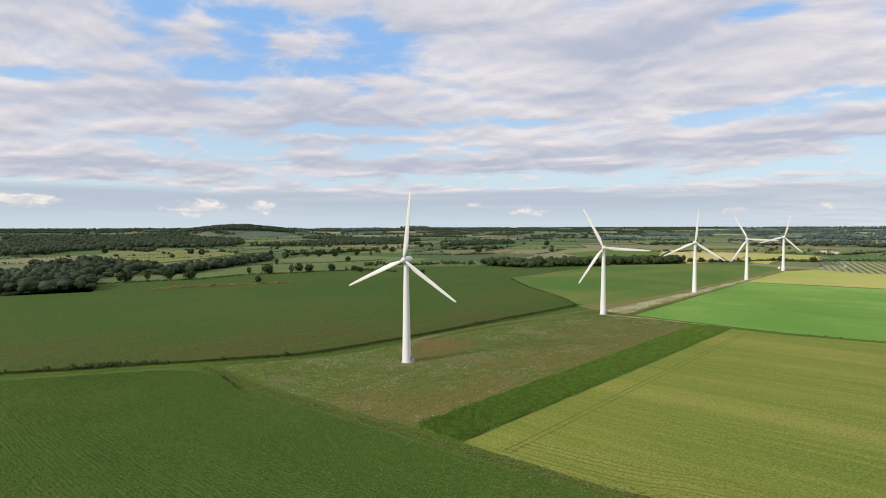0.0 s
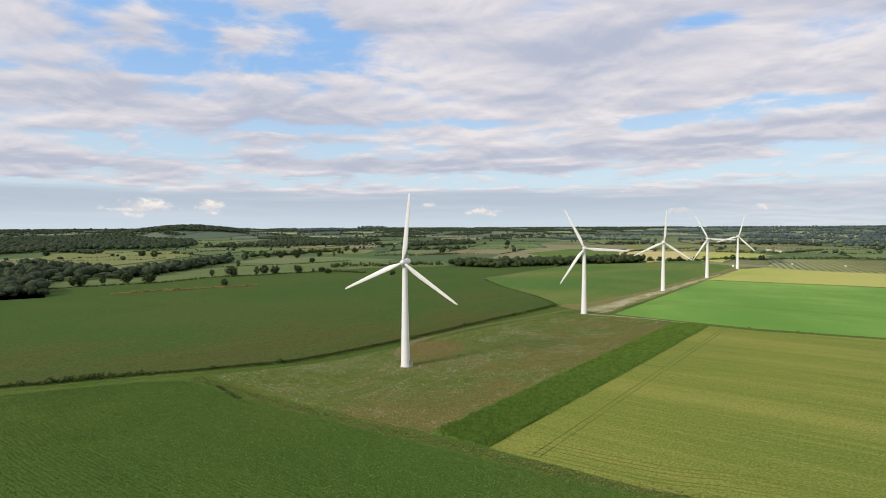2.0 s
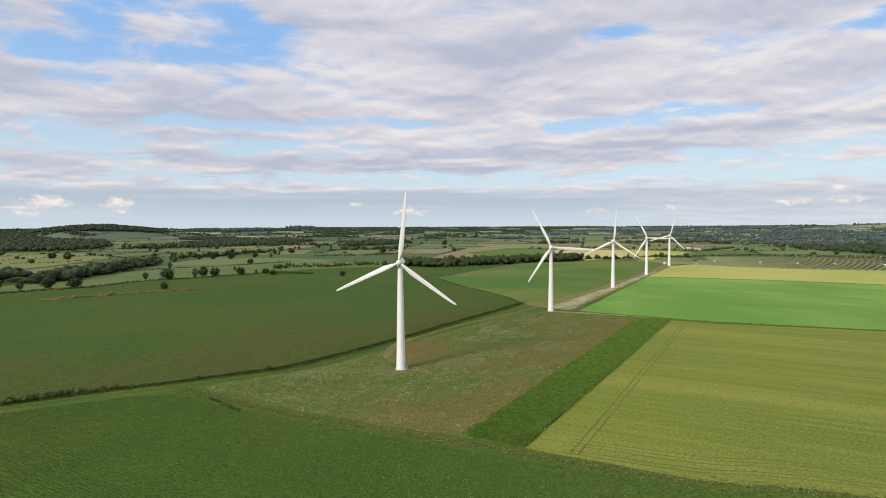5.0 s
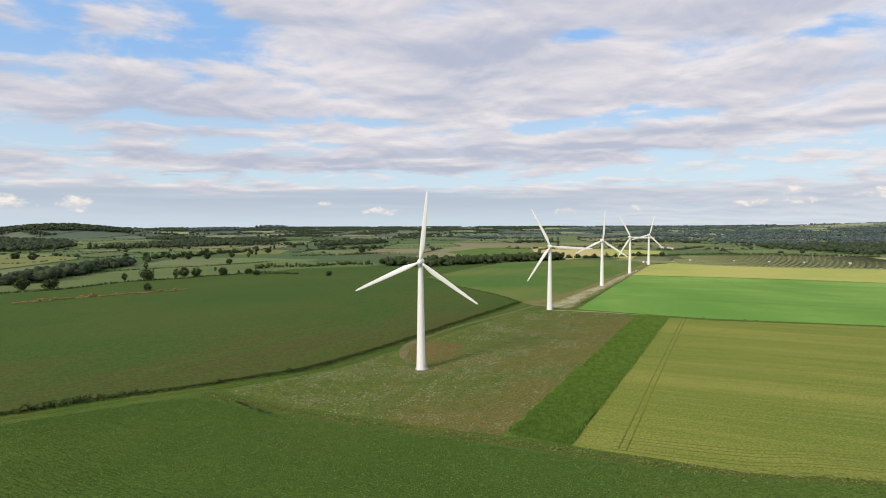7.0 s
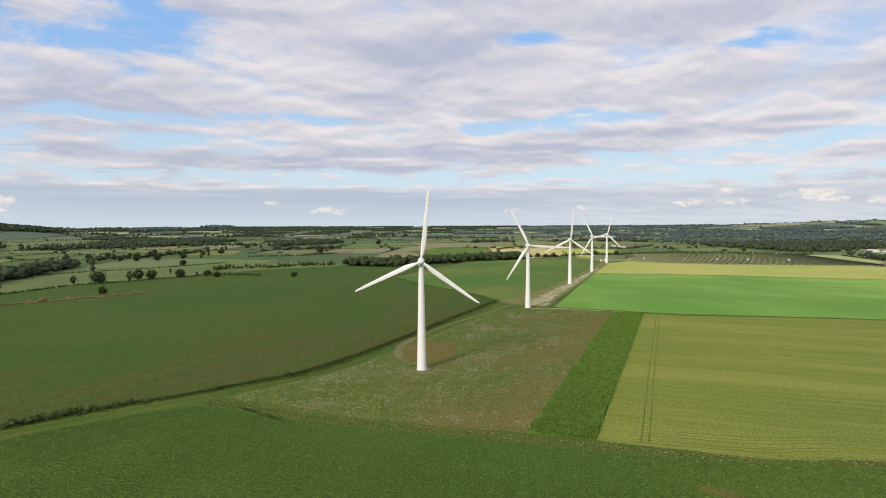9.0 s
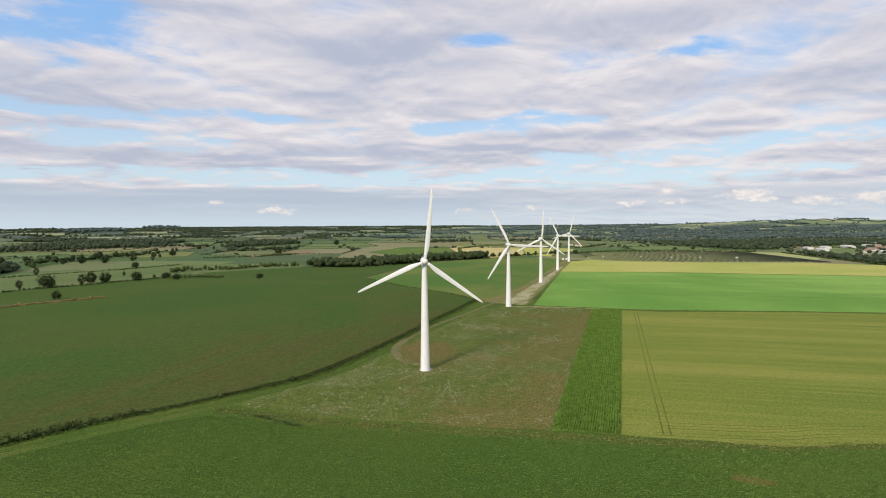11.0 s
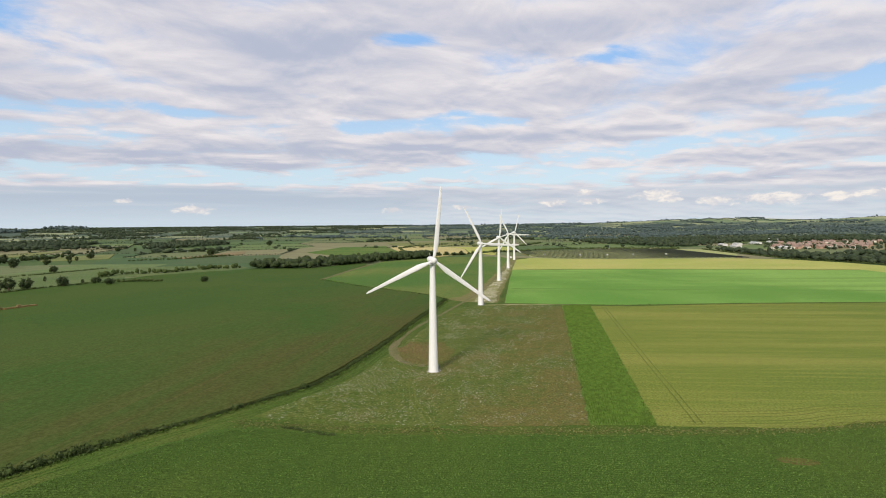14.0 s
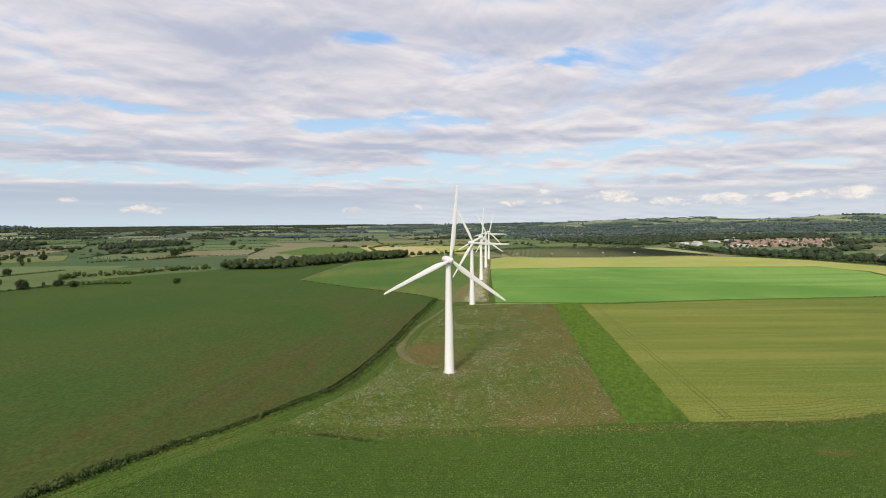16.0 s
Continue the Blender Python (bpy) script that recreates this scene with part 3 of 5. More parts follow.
sheet("leafy_field", CROP_EDGE + [(60, -160), (-60, -60), (-110, 120), (-60, 308), (15, 276), (48, 258), (68, 247)], CROP, 0.10, "dense green leafy crop in rows")
sheet("corn_field", [(x + 1, y + 2.5) for x, y in HEDGE] + BRANCH + [(482, 500), (470, 590), (436, 655), (365, 662), (313, 685), (240, 668), (133, 690), (119, 614), (50, 637), (-60, 640), (-200, 520)], CORN, 0.09, "broad dull green corn field with brownish streaks")
sheet("meadow", [(92, 234), (97, 206), (102, 172), (110, 127), (356, 127), (356, 190), (330, 208), (250, 213), (190, 215), (143, 219), (112, 227)], MEADOW, 0.10, "rough flowery meadow with brown grass patches", "meadow")
sheet("barley_field", [(113, 106), (118, 62), (129, 34), (156, -60), (180, -170), (330, -420), (440, -330), (407, -133), (386, -13), (361, 77), (359, 106)], BARLEY, 0.11, "yellow-green barley field with drill lines", fray=0.4)
sheet("bright_field", [(366, 172), (368, 77), (391, -13), (412, -133), (440, -235), (555, -258), (640, -280), (712, -268), (708, -147), (699, 43), (672, 183), (560, 180)], BRIGHT, 0.12, "bright green young crop in even lines", fray=0.35)
sheet("ripening_field", [(676, 184), (703, 43), (712, -147), (716, -266), (640, -284), (560, -262), (470, -300), (600, -400), (720, -352), (841, -316), (915, -262), (935, -187), (900, 13), (900, 100), (925, 165), (880, 188)], SETASIDE, 0.10, "pale yellow-green ripening grass field")
sheet("wedge_field", [(374, 224), (402, 259), (442, 319), (501, 386), (610, 396), (716, 401), (790, 405), (890, 320), (930, 215), (900, 201), (640, 200), (480, 204), (390, 212)], WEDGE, 0.09, "green crop turning yellow beyond the hedge")
sheet("back_field", [(440, 500), (460, 391), (499, 391), (610, 402), (716, 408), (760, 430), (656, 476), (650, 560), (560, 640), (480, 650), (420, 665), (430, 590)], CORN, 0.05, "dark green grass field below the wood")
sheet("west_pasture", [(120, 705), (163, 697), (240, 674), (313, 690), (365, 668), (440, 662), (520, 662), (580, 615), (660, 575), (720, 640), (640, 800), (480, 880), (330, 830), (150, 800)], PASTURE, 0.08, "pale green pasture with scattered trees", "pasture")
sheet("hay_field", [(905, 335), (1000, 290), (1200, 330), (1318, 400), (1420, 565), (1303, 543), (1112, 469), (1035, 406)], TAN, 0.9, "pale tan hay field beside the wood")
sheet("cut_meadow", [(985, 235), (1071, 240), (1290, 200), (1310, 300), (1318, 396), (1200, 326), (1002, 286)], SETASIDE, 0.9, "pale yellow cut meadow beyond the turbines")
sheet("dome_field", [(930, 455), (1046, 450), (1120, 476), (1300, 550), (1404, 588), (1324, 693), (1071, 675), (960, 560)], WEDGE, 0.9, "dark green field beyond the wood")
sheet("bare_field", [(873, 862), (1123, 862), (1006, 797), (846, 825)], BARE, 0.9, "reddish brown bare field far off")
sheet("far_meadow", [(1621, 652), (1709, 304), (1404, 263), (1378, 548)], PALE, 0.9, "pale yellow-green meadow far off")
sheet("sunny_field", [(861, 1172), (981, 1106), (835, 985), (758, 1059)], PALE, 0.9, "sunlit yellow-green field far off")
sheet("pale_field", [(800, 1290), (880, 1240), (1093, 1353), (920, 1370)], PALE, 1.1, "pale green field far off")

sheet("pale_grassland", [(250, 985), (356, 1060), (519, 1204), (590, 1440), (465, 1640), (348, 1560), (190, 1180)], PALE, 1.3, "pale dry grassland between the woods", "grassland")

sheet("track_turf", [(366, 178), (560, 182), (900, 186), (1000, 172), (1100, 180), (1100, 200), (900, 204), (640, 203), (480, 207), (392, 215), (368, 222)], TURF, 0.075, "dry grass either side of the farm track", "grass verge")

# tracks
sheet("farm_track", along(smooth_line([(204, 218), (230, 218.5), (260, 217), (302, 212), (397, 203), (486, 198), (560, 197), (631, 196), (805, 195), (900, 188), (980, 176)]), 2.2), SOIL, 0.13, "worn earth track beside the turbines", "track", fray=0.25)
sheet("turning_loop", along(smooth_line([(212, 219), (196, 217), (181, 211), (173, 203), (171, 195)]), 4.5), SOIL, 0.14, "curved bare earth track to the turbine foot", "track")
sheet("hardstanding", [(170, 192), (176, 208), (196, 215), (214, 212), (221, 198), (204, 186), (180, 187)], WORN, 0.125, "worn brown turf beside the turbine foot", "bare ground", fray=1.6)
sheet("access_path", along([(352, 187), (358, 170), (361, 146), (362, 120)], 2.6), CHALK, 0.14, "pale gravel path across the field end", "path")
sheet("field_lane", along([(362, 120), (366, 77), (388, -13), (410, -133), (436, -240)], 5.0), VERGE, 0.13, "rough grass lane between two crops", "grass lane")
sheet("stony_strip", [(366, 181), (470, 185), (560, 185), (672, 188), (760, 189), (760, 193), (560, 194), (440, 197), (368, 198)], STONY, 0.11, "pale stony strip under the turbines", "gravel strip", fray=2.2)
sheet("solar_lawn", [(925, 168), (900, 100), (900, 13), (937, -187), (1075, -240), (1265, -222), (1268, -185), (1260, -47), (1180, 172)], LAWN, 0.09, "mown grass of the solar park", "grass")
sheet("brown_line", along(BROWNLINE, 5.0), SOIL, 0.12, "bare brown strip between the fields", "bare strip")
for off in (-5.2, -7.0):
    sheet("verge_rut", along([p for p in HEDGE if -20 < p[0] < 210], 0.7, off), CROP, 0.10, "faint wheel rut in the grass lane", "wheel rut", fray=0.15)
for off in (-0.9, 0.9):
    sheet("wheel_rut", along(smooth_line([(90, 171), (110, 181), (123, 188), (146, 195)]), 0.5, off), RUT, 0.115, "faint wheel rut across the meadow", "wheel rut", fray=0.12)
sheet("bare_patch", [(93 + 2.2 * math.cos(a * 0.7), 74 + 5.5 * math.sin(a * 0.7)) for a in range(9)], WORN, 0.16, "small bare brown patch in the leafy crop", "bare ground")
for x0 in (470.0, 472.4):
    sheet("tramline", along([(x0 - 8, 172), (x0, 20), (x0 + 14, -140), (x0 + 22, -225)], 0.7), WEDGE, 0.135, "wheel rut across the young crop", "wheel rut", fray=0.15)
for y0 in (95.0, 92.8):
    sheet("tramline", along([(117, y0 - 1.5), (200, y0), (312, y0 + 1.5), (355, y0 + 2)], 0.5), RUT, 0.125, "wheel rut pressed into the barley", "wheel rut", fray=0.12)
for off in (9.0, 11.2, 15.0, 17.5, 20.0):
    sheet("drill_line", along(smooth_line([(x + off, y) for x, y in CROP_EDGE[4:]]), 0.45), RUT, 0.125, "dark drill line along the barley headland", "drill line", fray=0.1)


# ---- plants ----
def ico(sub=1):
    bm = bmesh.new()
    bmesh.ops.create_icosphere(bm, subdivisions=sub, radius=1.0)
    v = np.array([x.co[:] for x in bm.verts])
    f = np.array([[x.index for x in g.verts] for g in bm.faces])
    bm.free()
    return v, f


ICO_V, ICO_F = ico(1)
BALL_V, BALL_F = ico(2)


def low_crown(seed, lobes, cards):
    """A coarse crown about 1 across and 1 high on the ground: rounded boughs heaped into a dome, with leaf clumps round them."""
    r = np.random.default_rng(seed)
    verts, tris, at = [], [], 0
    for k in range(lobes):
        a, out = 2.4 * k + r.uniform(-0.5, 0.5), 0.0 if k == 0 else r.uniform(0.17, 0.27)
        rad = r.uniform(0.34, 0.40) if k == 0 else r.uniform(0.21, 0.29)
        c = np.array([out * math.cos(a), out * math.sin(a), 0.54 if k == 0 else r.uniform(0.28, 0.66)])
        ball, facets = (BALL_V, BALL_F) if k == 0 and lobes > 1 else (ICO_V, ICO_F)
        v = ball @ np.array(Matrix.Rotation(r.uniform(0, 6), 3, Vector(r.normal(size=3)))) * r.uniform(0.80, 1.06, (len(ball), 1)) * rad * np.array([1.0, 1.0, 0.9 if k else 1.05]) + c
        v[:, 2] = np.where(v[:, 2] < 0.16, 0.0, v[:, 2])
        verts.append(v)
        tris.append(facets + at)
        at += len(v)
        m = cards // lobes
        d = r.normal(size=(m, 3))
        d /= np.linalg.norm(d, axis=1)[:, None]
        d[:, 2] = np.abs(d[:, 2]) * 0.9 - 0.1
        t = (c + d * rad * r.uniform(0.9, 1.12, (m, 1)))[:, None, :] + r.normal(size=(m, 3, 3)) * (0.045 if lobes > 1 else 0.06)
        t[..., 2] = np.clip(t[..., 2], 0.0, 1.1)
        verts.append(t.reshape(-1, 3))
        tris.append(np.arange(at, at + m * 3).reshape(-1, 3))
        at += m * 3
    return np.concatenate(verts), np.concatenate(tris)


LOW = [low_crown(s, 5, 115) for s in range(7)]
def bush(seed, sprays):
    """A ragged bush about 1 across and 1 high: a small dark core inside many leafy sprays."""
    r = np.random.default_rng(seed)
    v = ICO_V * r.uniform(0.7, 1.0, (len(ICO_V), 1)) * np.array([0.34, 0.34, 0.34]) + np.array([0, 0, 0.36])
    v[:, 2] = np.maximum(v[:, 2], 0.0)
    d = r.normal(size=(sprays, 3))
    d /= np.linalg.norm(d, axis=1)[:, None]
    c = d * np.array([0.44, 0.44, 0.36]) * r.uniform(0.55, 1.15, (sprays, 1)) + np.array([0, 0, 0.42])
    t = c[:, None, :] + r.normal(size=(sprays, 3, 3)) * np.array([0.075, 0.075, 0.10])
    t[..., 2] = np.clip(t[..., 2], 0.0, 1.15)
    return np.concatenate([v, t.reshape(-1, 3)]), np.concatenate([ICO_F, np.arange(len(v), len(v) + sprays * 3).reshape(-1, 3)])


BUSH = [bush(50 + s, 90) for s in range(7)]
FARLOW = [low_crown(30 + s, 1, 8) for s in range(7)]


def scatter(name, pts, width, height, mat, label, category, spread=0.35, seed=0, crowns=None):
    """Many coarse crowns at the points, as one mesh."""
    crowns = crowns or LOW
    r = np.random.default_rng(seed)
    pts = np.asarray(pts, dtype=float).reshape(-1, 2)
    if not len(pts):
        return None
    zs = land(pts[:, 0], pts[:, 1]) - 0.15
    pick = r.integers(0, len(crowns), len(pts))
    all_v, all_t, at = [], [], 0
    w = np.broadcast_to(width, len(pts)) * r.uniform(1 - spread, 1 + spread, len(pts))
    h = np.broadcast_to(height, len(pts)) * r.uniform(1 - spread, 1 + spread, len(pts))
    a = r.uniform(0, 2 * np.pi, len(pts))
    for k, (v, t) in enumerate(crowns):
        s = np.where(pick == k)[0]
        if not len(s):
            continue
        ca, sa = np.cos(a[s])[:, None], np.sin(a[s])[:, None]
        x = (v[None, :, 0] * ca - v[None, :, 1] * sa) * w[s][:, None] + pts[s, 0][:, None]
        y = (v[None, :, 0] * sa + v[None, :, 1] * ca) * w[s][:, None] + pts[s, 1][:, None]
        z = v[None, :, 2] * h[s][:, None] + zs[s][:, None]
        all_v.append(np.stack([x, y, z], -1).reshape(-1, 3))
        all_t.append((t[None] + (np.arange(len(s)) * len(v))[:, None, None]).reshape(-1, 3) + at)
        at += len(s) * len(v)
    return tagged(new(name, mesh_tris(name, np.concatenate(all_v), np.concatenate(all_t), mat, True)), label, category, kind="stuff")


def fill(poly, spacing, seed):
    r = np.random.default_rng(seed)
    p = np.array(poly)
    lo, hi = p.min(0), p.max(0)
    gx, gy = np.meshgrid(np.arange(lo[0], hi[0], spacing), np.arange(lo[1], hi[1], spacing))
    g = np.stack([gx.ravel(), gy.ravel()], 1) + r.uniform(-0.45, 0.45, (gx.size, 2)) * spacing
    return g[in_poly(g[:, 0], g[:, 1], list(poly))]


def string(line, spacing, seed, wobble=0.5, gap=0.0):
    r = np.random.default_rng(seed)
    out = []
    for (x0, y0), (x1, y1) in zip(line, line[1:]):
        n = max(1, int(math.hypot(x1 - x0, y1 - y0) / spacing))
        for k in range(n):
            if r.random() >= gap:
                t = (k + r.uniform(-0.3, 0.3)) / n
                out.append((x0 + (x1 - x0) * t + r.normal() * wobble, y0 + (y1 - y0) * t + r.normal() * wobble))
    return out


def tree_meshes(seed, height, width, foot=0.06):
    """Trunk with limbs, and a crown of leaf clumps with gaps and an uneven outline."""
    r = np.random.default_rng(seed)
    bm = bmesh.new()
    tw = height * 0.028
    bend = r.normal(size=2) * 0.03 * height
    lathe(bm, [((bend[0] * t * t, bend[1] * t * t, height * 0.72 * t - 0.3), X, Y, tw * (1.25 - t) * (1.5 if t == 0 else 1), tw * (1.25 - t) * (1.5 if t == 0 else 1)) for t in (0, 0.08, 0.3, 0.6, 1.0)], 7)
    boughs = []
    for k in range(8):
        a, t0 = k * 2.4 + r.uniform(-0.3, 0.3), r.uniform(0.22, 0.5)
        base = Vector((bend[0] * t0 * t0, bend[1] * t0 * t0, height * 0.72 * t0))
        tip = base + Vector((math.cos(a), math.sin(a), 0)) * width * r.uniform(0.26, 0.42) + Z * height * r.uniform(0.1, 0.28)
        d = (tip - base).normalized()
        u = d.cross(Z).normalized()
        lathe(bm, [(base, u, d.cross(u), tw * 0.45, tw * 0.45), (base.lerp(tip, 0.5) + Z * 0.3, u, d.cross(u), tw * 0.3, tw * 0.3), (tip, u, d.cross(u), tw * 0.1, tw * 0.1)], 5)
        boughs.append(tip)
    trunk = bm_mesh("trunk", bm, BARK, True)
    blobs = []
    for k in range(20):
        d = r.normal(size=3)
        d /= np.linalg.norm(d)
        c = np.array([0, 0, height * 0.47]) + d * np.array([width * 0.33, width * 0.33, height * 0.31])
        blobs.append((c, width * r.uniform(0.15, 0.24)))
    for tip in boughs:
        blobs.append((np.array(tip), width * r.uniform(0.12, 0.18)))
    vs, ts, at = [], [], 0
    for c, rad in blobs:
        v = ICO_V * r.uniform(0.6, 0.9, (len(ICO_V), 1)) * rad * 0.85 + c
        vs.append(v)
        ts.append(ICO_F + at)
        at += len(v)
        m = 46
        d = r.normal(size=(m, 3))
        d /= np.linalg.norm(d, axis=1)[:, None]
        p = c + d * rad * r.uniform(0.75, 1.2, (m, 1))
        tri = p[:, None, :] + r.normal(size=(m, 3, 3)) * rad * 0.17
        vs.append(tri.reshape(-1, 3))
        ts.append(np.arange(at, at + m * 3).reshape(-1, 3))
        at += m * 3
    return trunk, mesh_tris("crown", np.concatenate(vs), np.concatenate(ts), LEAF)


TREES = [tree_meshes(s, 14 + 1.2 * (s % 3), 13 + 1.5 * (s % 4)) for s in range(6)] + [tree_meshes(20 + s, 14, 7.5) for s in range(2)]


def tree(x, y, kind, size, turn, label, group):
    ob = new("tree")
    ob.matrix_world = pose(x, y, land_z(x, y), rz=turn) @ Matrix.Diagonal((size, size, size, 1))
    trunk, crown = TREES[kind]
    part_of("trunk", trunk, ob)
    part_of("crown", crown, ob)
    return tagged(ob, label, "tree", group)


def plant_trees(spots, group, label, seed, lo=0.75, hi=1.05):
    r = random.Random(seed)
    for x, y in spots:
        tree(x, y, r.randrange(len(TREES)), r.uniform(lo, hi), r.uniform(0, 360), label, group)


plant_trees([(167, 699), (191, 698), (214, 693), (234, 681), (312, 687), (336, 682), (366, 671), (392, 668), (419, 652), (380, 676)], "hedgerow trees", "dark green broadleaf tree on the field hedge", 3, 0.8, 1.1)
plant_trees([(248, 985), (262, 992), (430, 839), (559, 815), (607, 992), (589, 1011), (629, 966), (640, 980), (686, 965), (706, 941), (771, 993), (792, 1032), (839, 1032), (859, 1044), (866, 1125), (885, 1120), (560, 1121), (600, 1118), (640, 1122), (690, 1124), (740, 1120), (780, 1124)], "pasture trees", "dark broadleaf tree standing in pasture", 4, 0.75, 1.05)
plant_trees([(452, 1239), (450, 1305), (177, 1648), (152, 1636), (141, 1667), (313, 1477), (415, 1657), (948, 838), (1085, 1142), (1091, 1197), (1427, 967), (1429, 1274), (2218, 1354), (2249, 1303), (1330, 1190)], "far field trees", "distant dark broadleaf tree in open fields", 5, 0.9, 1.2)
plant_trees([(938, 325), (948, 312), (960, 300), (976, 279), (989, 266), (1038, 242), (1060, 236), (1122, 200), (925, 338)], "wood edge trees", "rounded bushy tree beyond the far turbines", 6, 0.5, 0.8)
plant_trees([(273, 578)], "straw trees", "small round tree beside the straw stacks", 7, 0.5, 0.55)
plant_trees([(477, 522), (442, 615), (450, 640), (458, 718), (444, 652)], "field corner trees", "small rounded bush tree at the field corner", 8, 0.4, 0.6)

WOOD_OUTLINES = []


def wood(name, outline, gap, width, height, label):
    """A wood: crowns close together over the outline."""
    # The two woods on the horizon take the leaf colour with haze in it.
    leaves = HAZYLEAF if name in ("knoll_wood", "far_ridge_wood") else FARLEAF if gap > 9 else LEAF
    seed = len(WOOD_OUTLINES)
    WOOD_OUTLINES.append(outline)
    scatter(name, fill(outline, gap, 40 + seed), width, height, leaves, label, "wood", 0.5, 60 + seed, FARLOW if gap > 12 and name != "park_wood" else LOW)


wood("near_wood", [(48, 645), (122, 620), (150, 790), (120, 930), (60, 860), (-60, 900), (-120, 650)], 11.0, 16, 12, "dense dark broadleaf wood beside the field")
wood("spinney", [(225, 765), (270, 770), (357, 845), (470, 940), (500, 985), (420, 960), (300, 850), (235, 800)], 9.5, 15, 12, "dark spinney along the pasture edge")
wood("big_wood", [(100, 1560), (245, 1620), (405, 1746), (629, 1655), (784, 1765), (987, 2240), (800, 2900), (271, 3200), (237, 2838), (345, 2483), (200, 2000), (20, 1700)], 16.0, 23, 13, "large dark wood on the rising land")
wood("hill_wood", [(960, 2800), (1150, 2640), (1400, 2560), (1480, 2700), (1400, 2950), (1150, 3060), (980, 2980)], 13.0, 24, 13, "dark wooded hill on the skyline")
wood("band_wood", [(732, 1612), (835, 1508), (977, 1464), (1372, 1557), (1500, 1800), (1300, 2000), (1000, 1720)], 15.0, 17, 13, "dark band of woodland between fields")
wood("copse", [(1149, 1173), (1275, 1145), (1488, 1139), (1640, 1290), (1321, 1270)], 13.0, 15, 12, "dark copse between distant fields")
wood("ridge_wood", [(651, 565), (656, 482), (744, 428), (800, 412), (845, 362), (920, 342), (950, 372), (880, 440), (800, 500), (720, 600)], 8.5, 13, 10, "rounded green wood behind the crops")
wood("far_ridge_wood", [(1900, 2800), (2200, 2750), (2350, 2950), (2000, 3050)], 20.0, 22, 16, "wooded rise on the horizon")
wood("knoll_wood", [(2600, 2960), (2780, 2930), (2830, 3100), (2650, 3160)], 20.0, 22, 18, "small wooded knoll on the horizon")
wood("park_wood", [(92, 783), (173, 779), (233, 776), (262, 868), (224, 1085), (126, 1059)], 18.0, 17, 13, "mature parkland trees standing close together")
wood("west_wood", [(121, 1515), (222, 1508), (319, 1887), (358, 2451), (230, 2551), (60, 1900)], 16.0, 18, 14, "dark wood behind the parkland")
wood("town_wood", [(1340, -190), (1700, 60), (1950, -300), (2050, -950), (1760, -920), (1680, -620), (1600, -400), (1480, -300)], 17.0, 19, 11, "broad belt of trees round the town")
wood("roadside_wood", [(1262, -232), (1074, -254), (915, -276), (841, -334), (760, -370), (700, -372), (640, -440), (700, -520), (860, -420), (1000, -345), (1100, -290)], 10.5, 13, 9, "thick tree belt along the field edge")


# hedges
def hedge(name, line, spacing, w, h, label, seed, gap=0.0, mat=None):
    scatter(name, string(line, spacing, seed, w * 0.18, gap), w, h, mat or HEDGELEAF, label, "hedge", 0.45, seed, LOW if w > 4.5 else BUSH)


hedge("track_hedge", HEDGE, 0.6, 1.6, 1.0, "low scrubby hedge with brambles along the track", 1, 0.15)
hedge("track_hedge_shrub", HEDGE, 6.0, 2.6, 2.2, "scattered taller shrubs in the low hedge", 2, 0.45)
hedge("bramble_clump", [(42, 274), (50, 270), (58, 266), (64, 262)], 1.2, 3.3, 2.4, "dark bramble clump in the hedge", 3)
hedge("branch_hedge", BRANCH, 1.5, 1.6, 1.0, "thin low hedge between two crops", 4, 0.3)
hedge("pasture_hedge", [(133, 693), (163, 691), (243, 669), (313, 686), (365, 664), (430, 655), (450, 640)], 2.0, 3.0, 2.2, "trimmed hedge at the field's far edge", 5, 0.08)
hedge("strip_hedge", [(335, 850), (430, 845), (530, 810), (640, 800)], 2.5, 3.0, 2.2, "low hedge between two pastures", 17, 0.08)
hedge("thicket", [(455, 634), (472, 611), (478, 577)], 2.0, 5.0, 3.5, "dense low thicket at the field edge", 6)
hedge("shrub_row", [(505, 690), (542, 700), (581, 650), (624, 640), (661, 590)], 4.0, 8.0, 6.5, "row of rounded shrubs across pasture", 7, 0.1)
hedge("oak_row", [(522, 982), (556, 1045), (640, 1075), (760, 1085), (870, 1130)], 7.0, 11.0, 10.0, "line of dark hedgerow trees", 8, 0.15, LEAF)
hedge("mid_hedge", [(780, 886), (862, 822), (960, 790)], 3.5, 5.0, 4.0, "field hedge in the middle distance", 9, 0.1)
hedge("solar_hedge", [(1125, 195), (1180, 178), (1262, 90), (1270, -40), (1275, -180)], 3.0, 6.0, 4.5, "hedge behind the solar park", 10, 0.05)
hedge("belt_hedge", [(1330, 330), (1371, 217), (1500, 180), (1641, 148)], 4.0, 7.0, 5.0, "hedge beyond the turbines", 11, 0.15)
hedge("edge_hedge", [(1260, -224), (1074, -247), (915, -268), (841, -325), (760, -362), (690, -362)], 2.5, 4.0, 3.0, "dense hedge at the crop's end", 12)
hedge("hay_hedge", [(1071, 445), (1250, 505), (1413, 490), (1471, 420)], 4.0, 6.0, 4.5, "hedge around the hay field", 13, 0.1)
hedge("hay_front_hedge", [(925, 342), (990, 280), (1075, 238), (1130, 200)], 3.0, 6.5, 4.0, "bushy hedge at the front of the hay field", 15, 0.1)
hedge("nettle_bank", [(88, 222), (88, 204)], 0.5, 1.6, 0.7, "dark green nettles between meadow and crop", 20, 0.1)
hedge("lane_weeds", [(364, 110), (388, -13), (410, -133), (436, -240)], 5.0, 1.6, 0.6, "tufts of weeds on the grass lane", 14, 0.55)


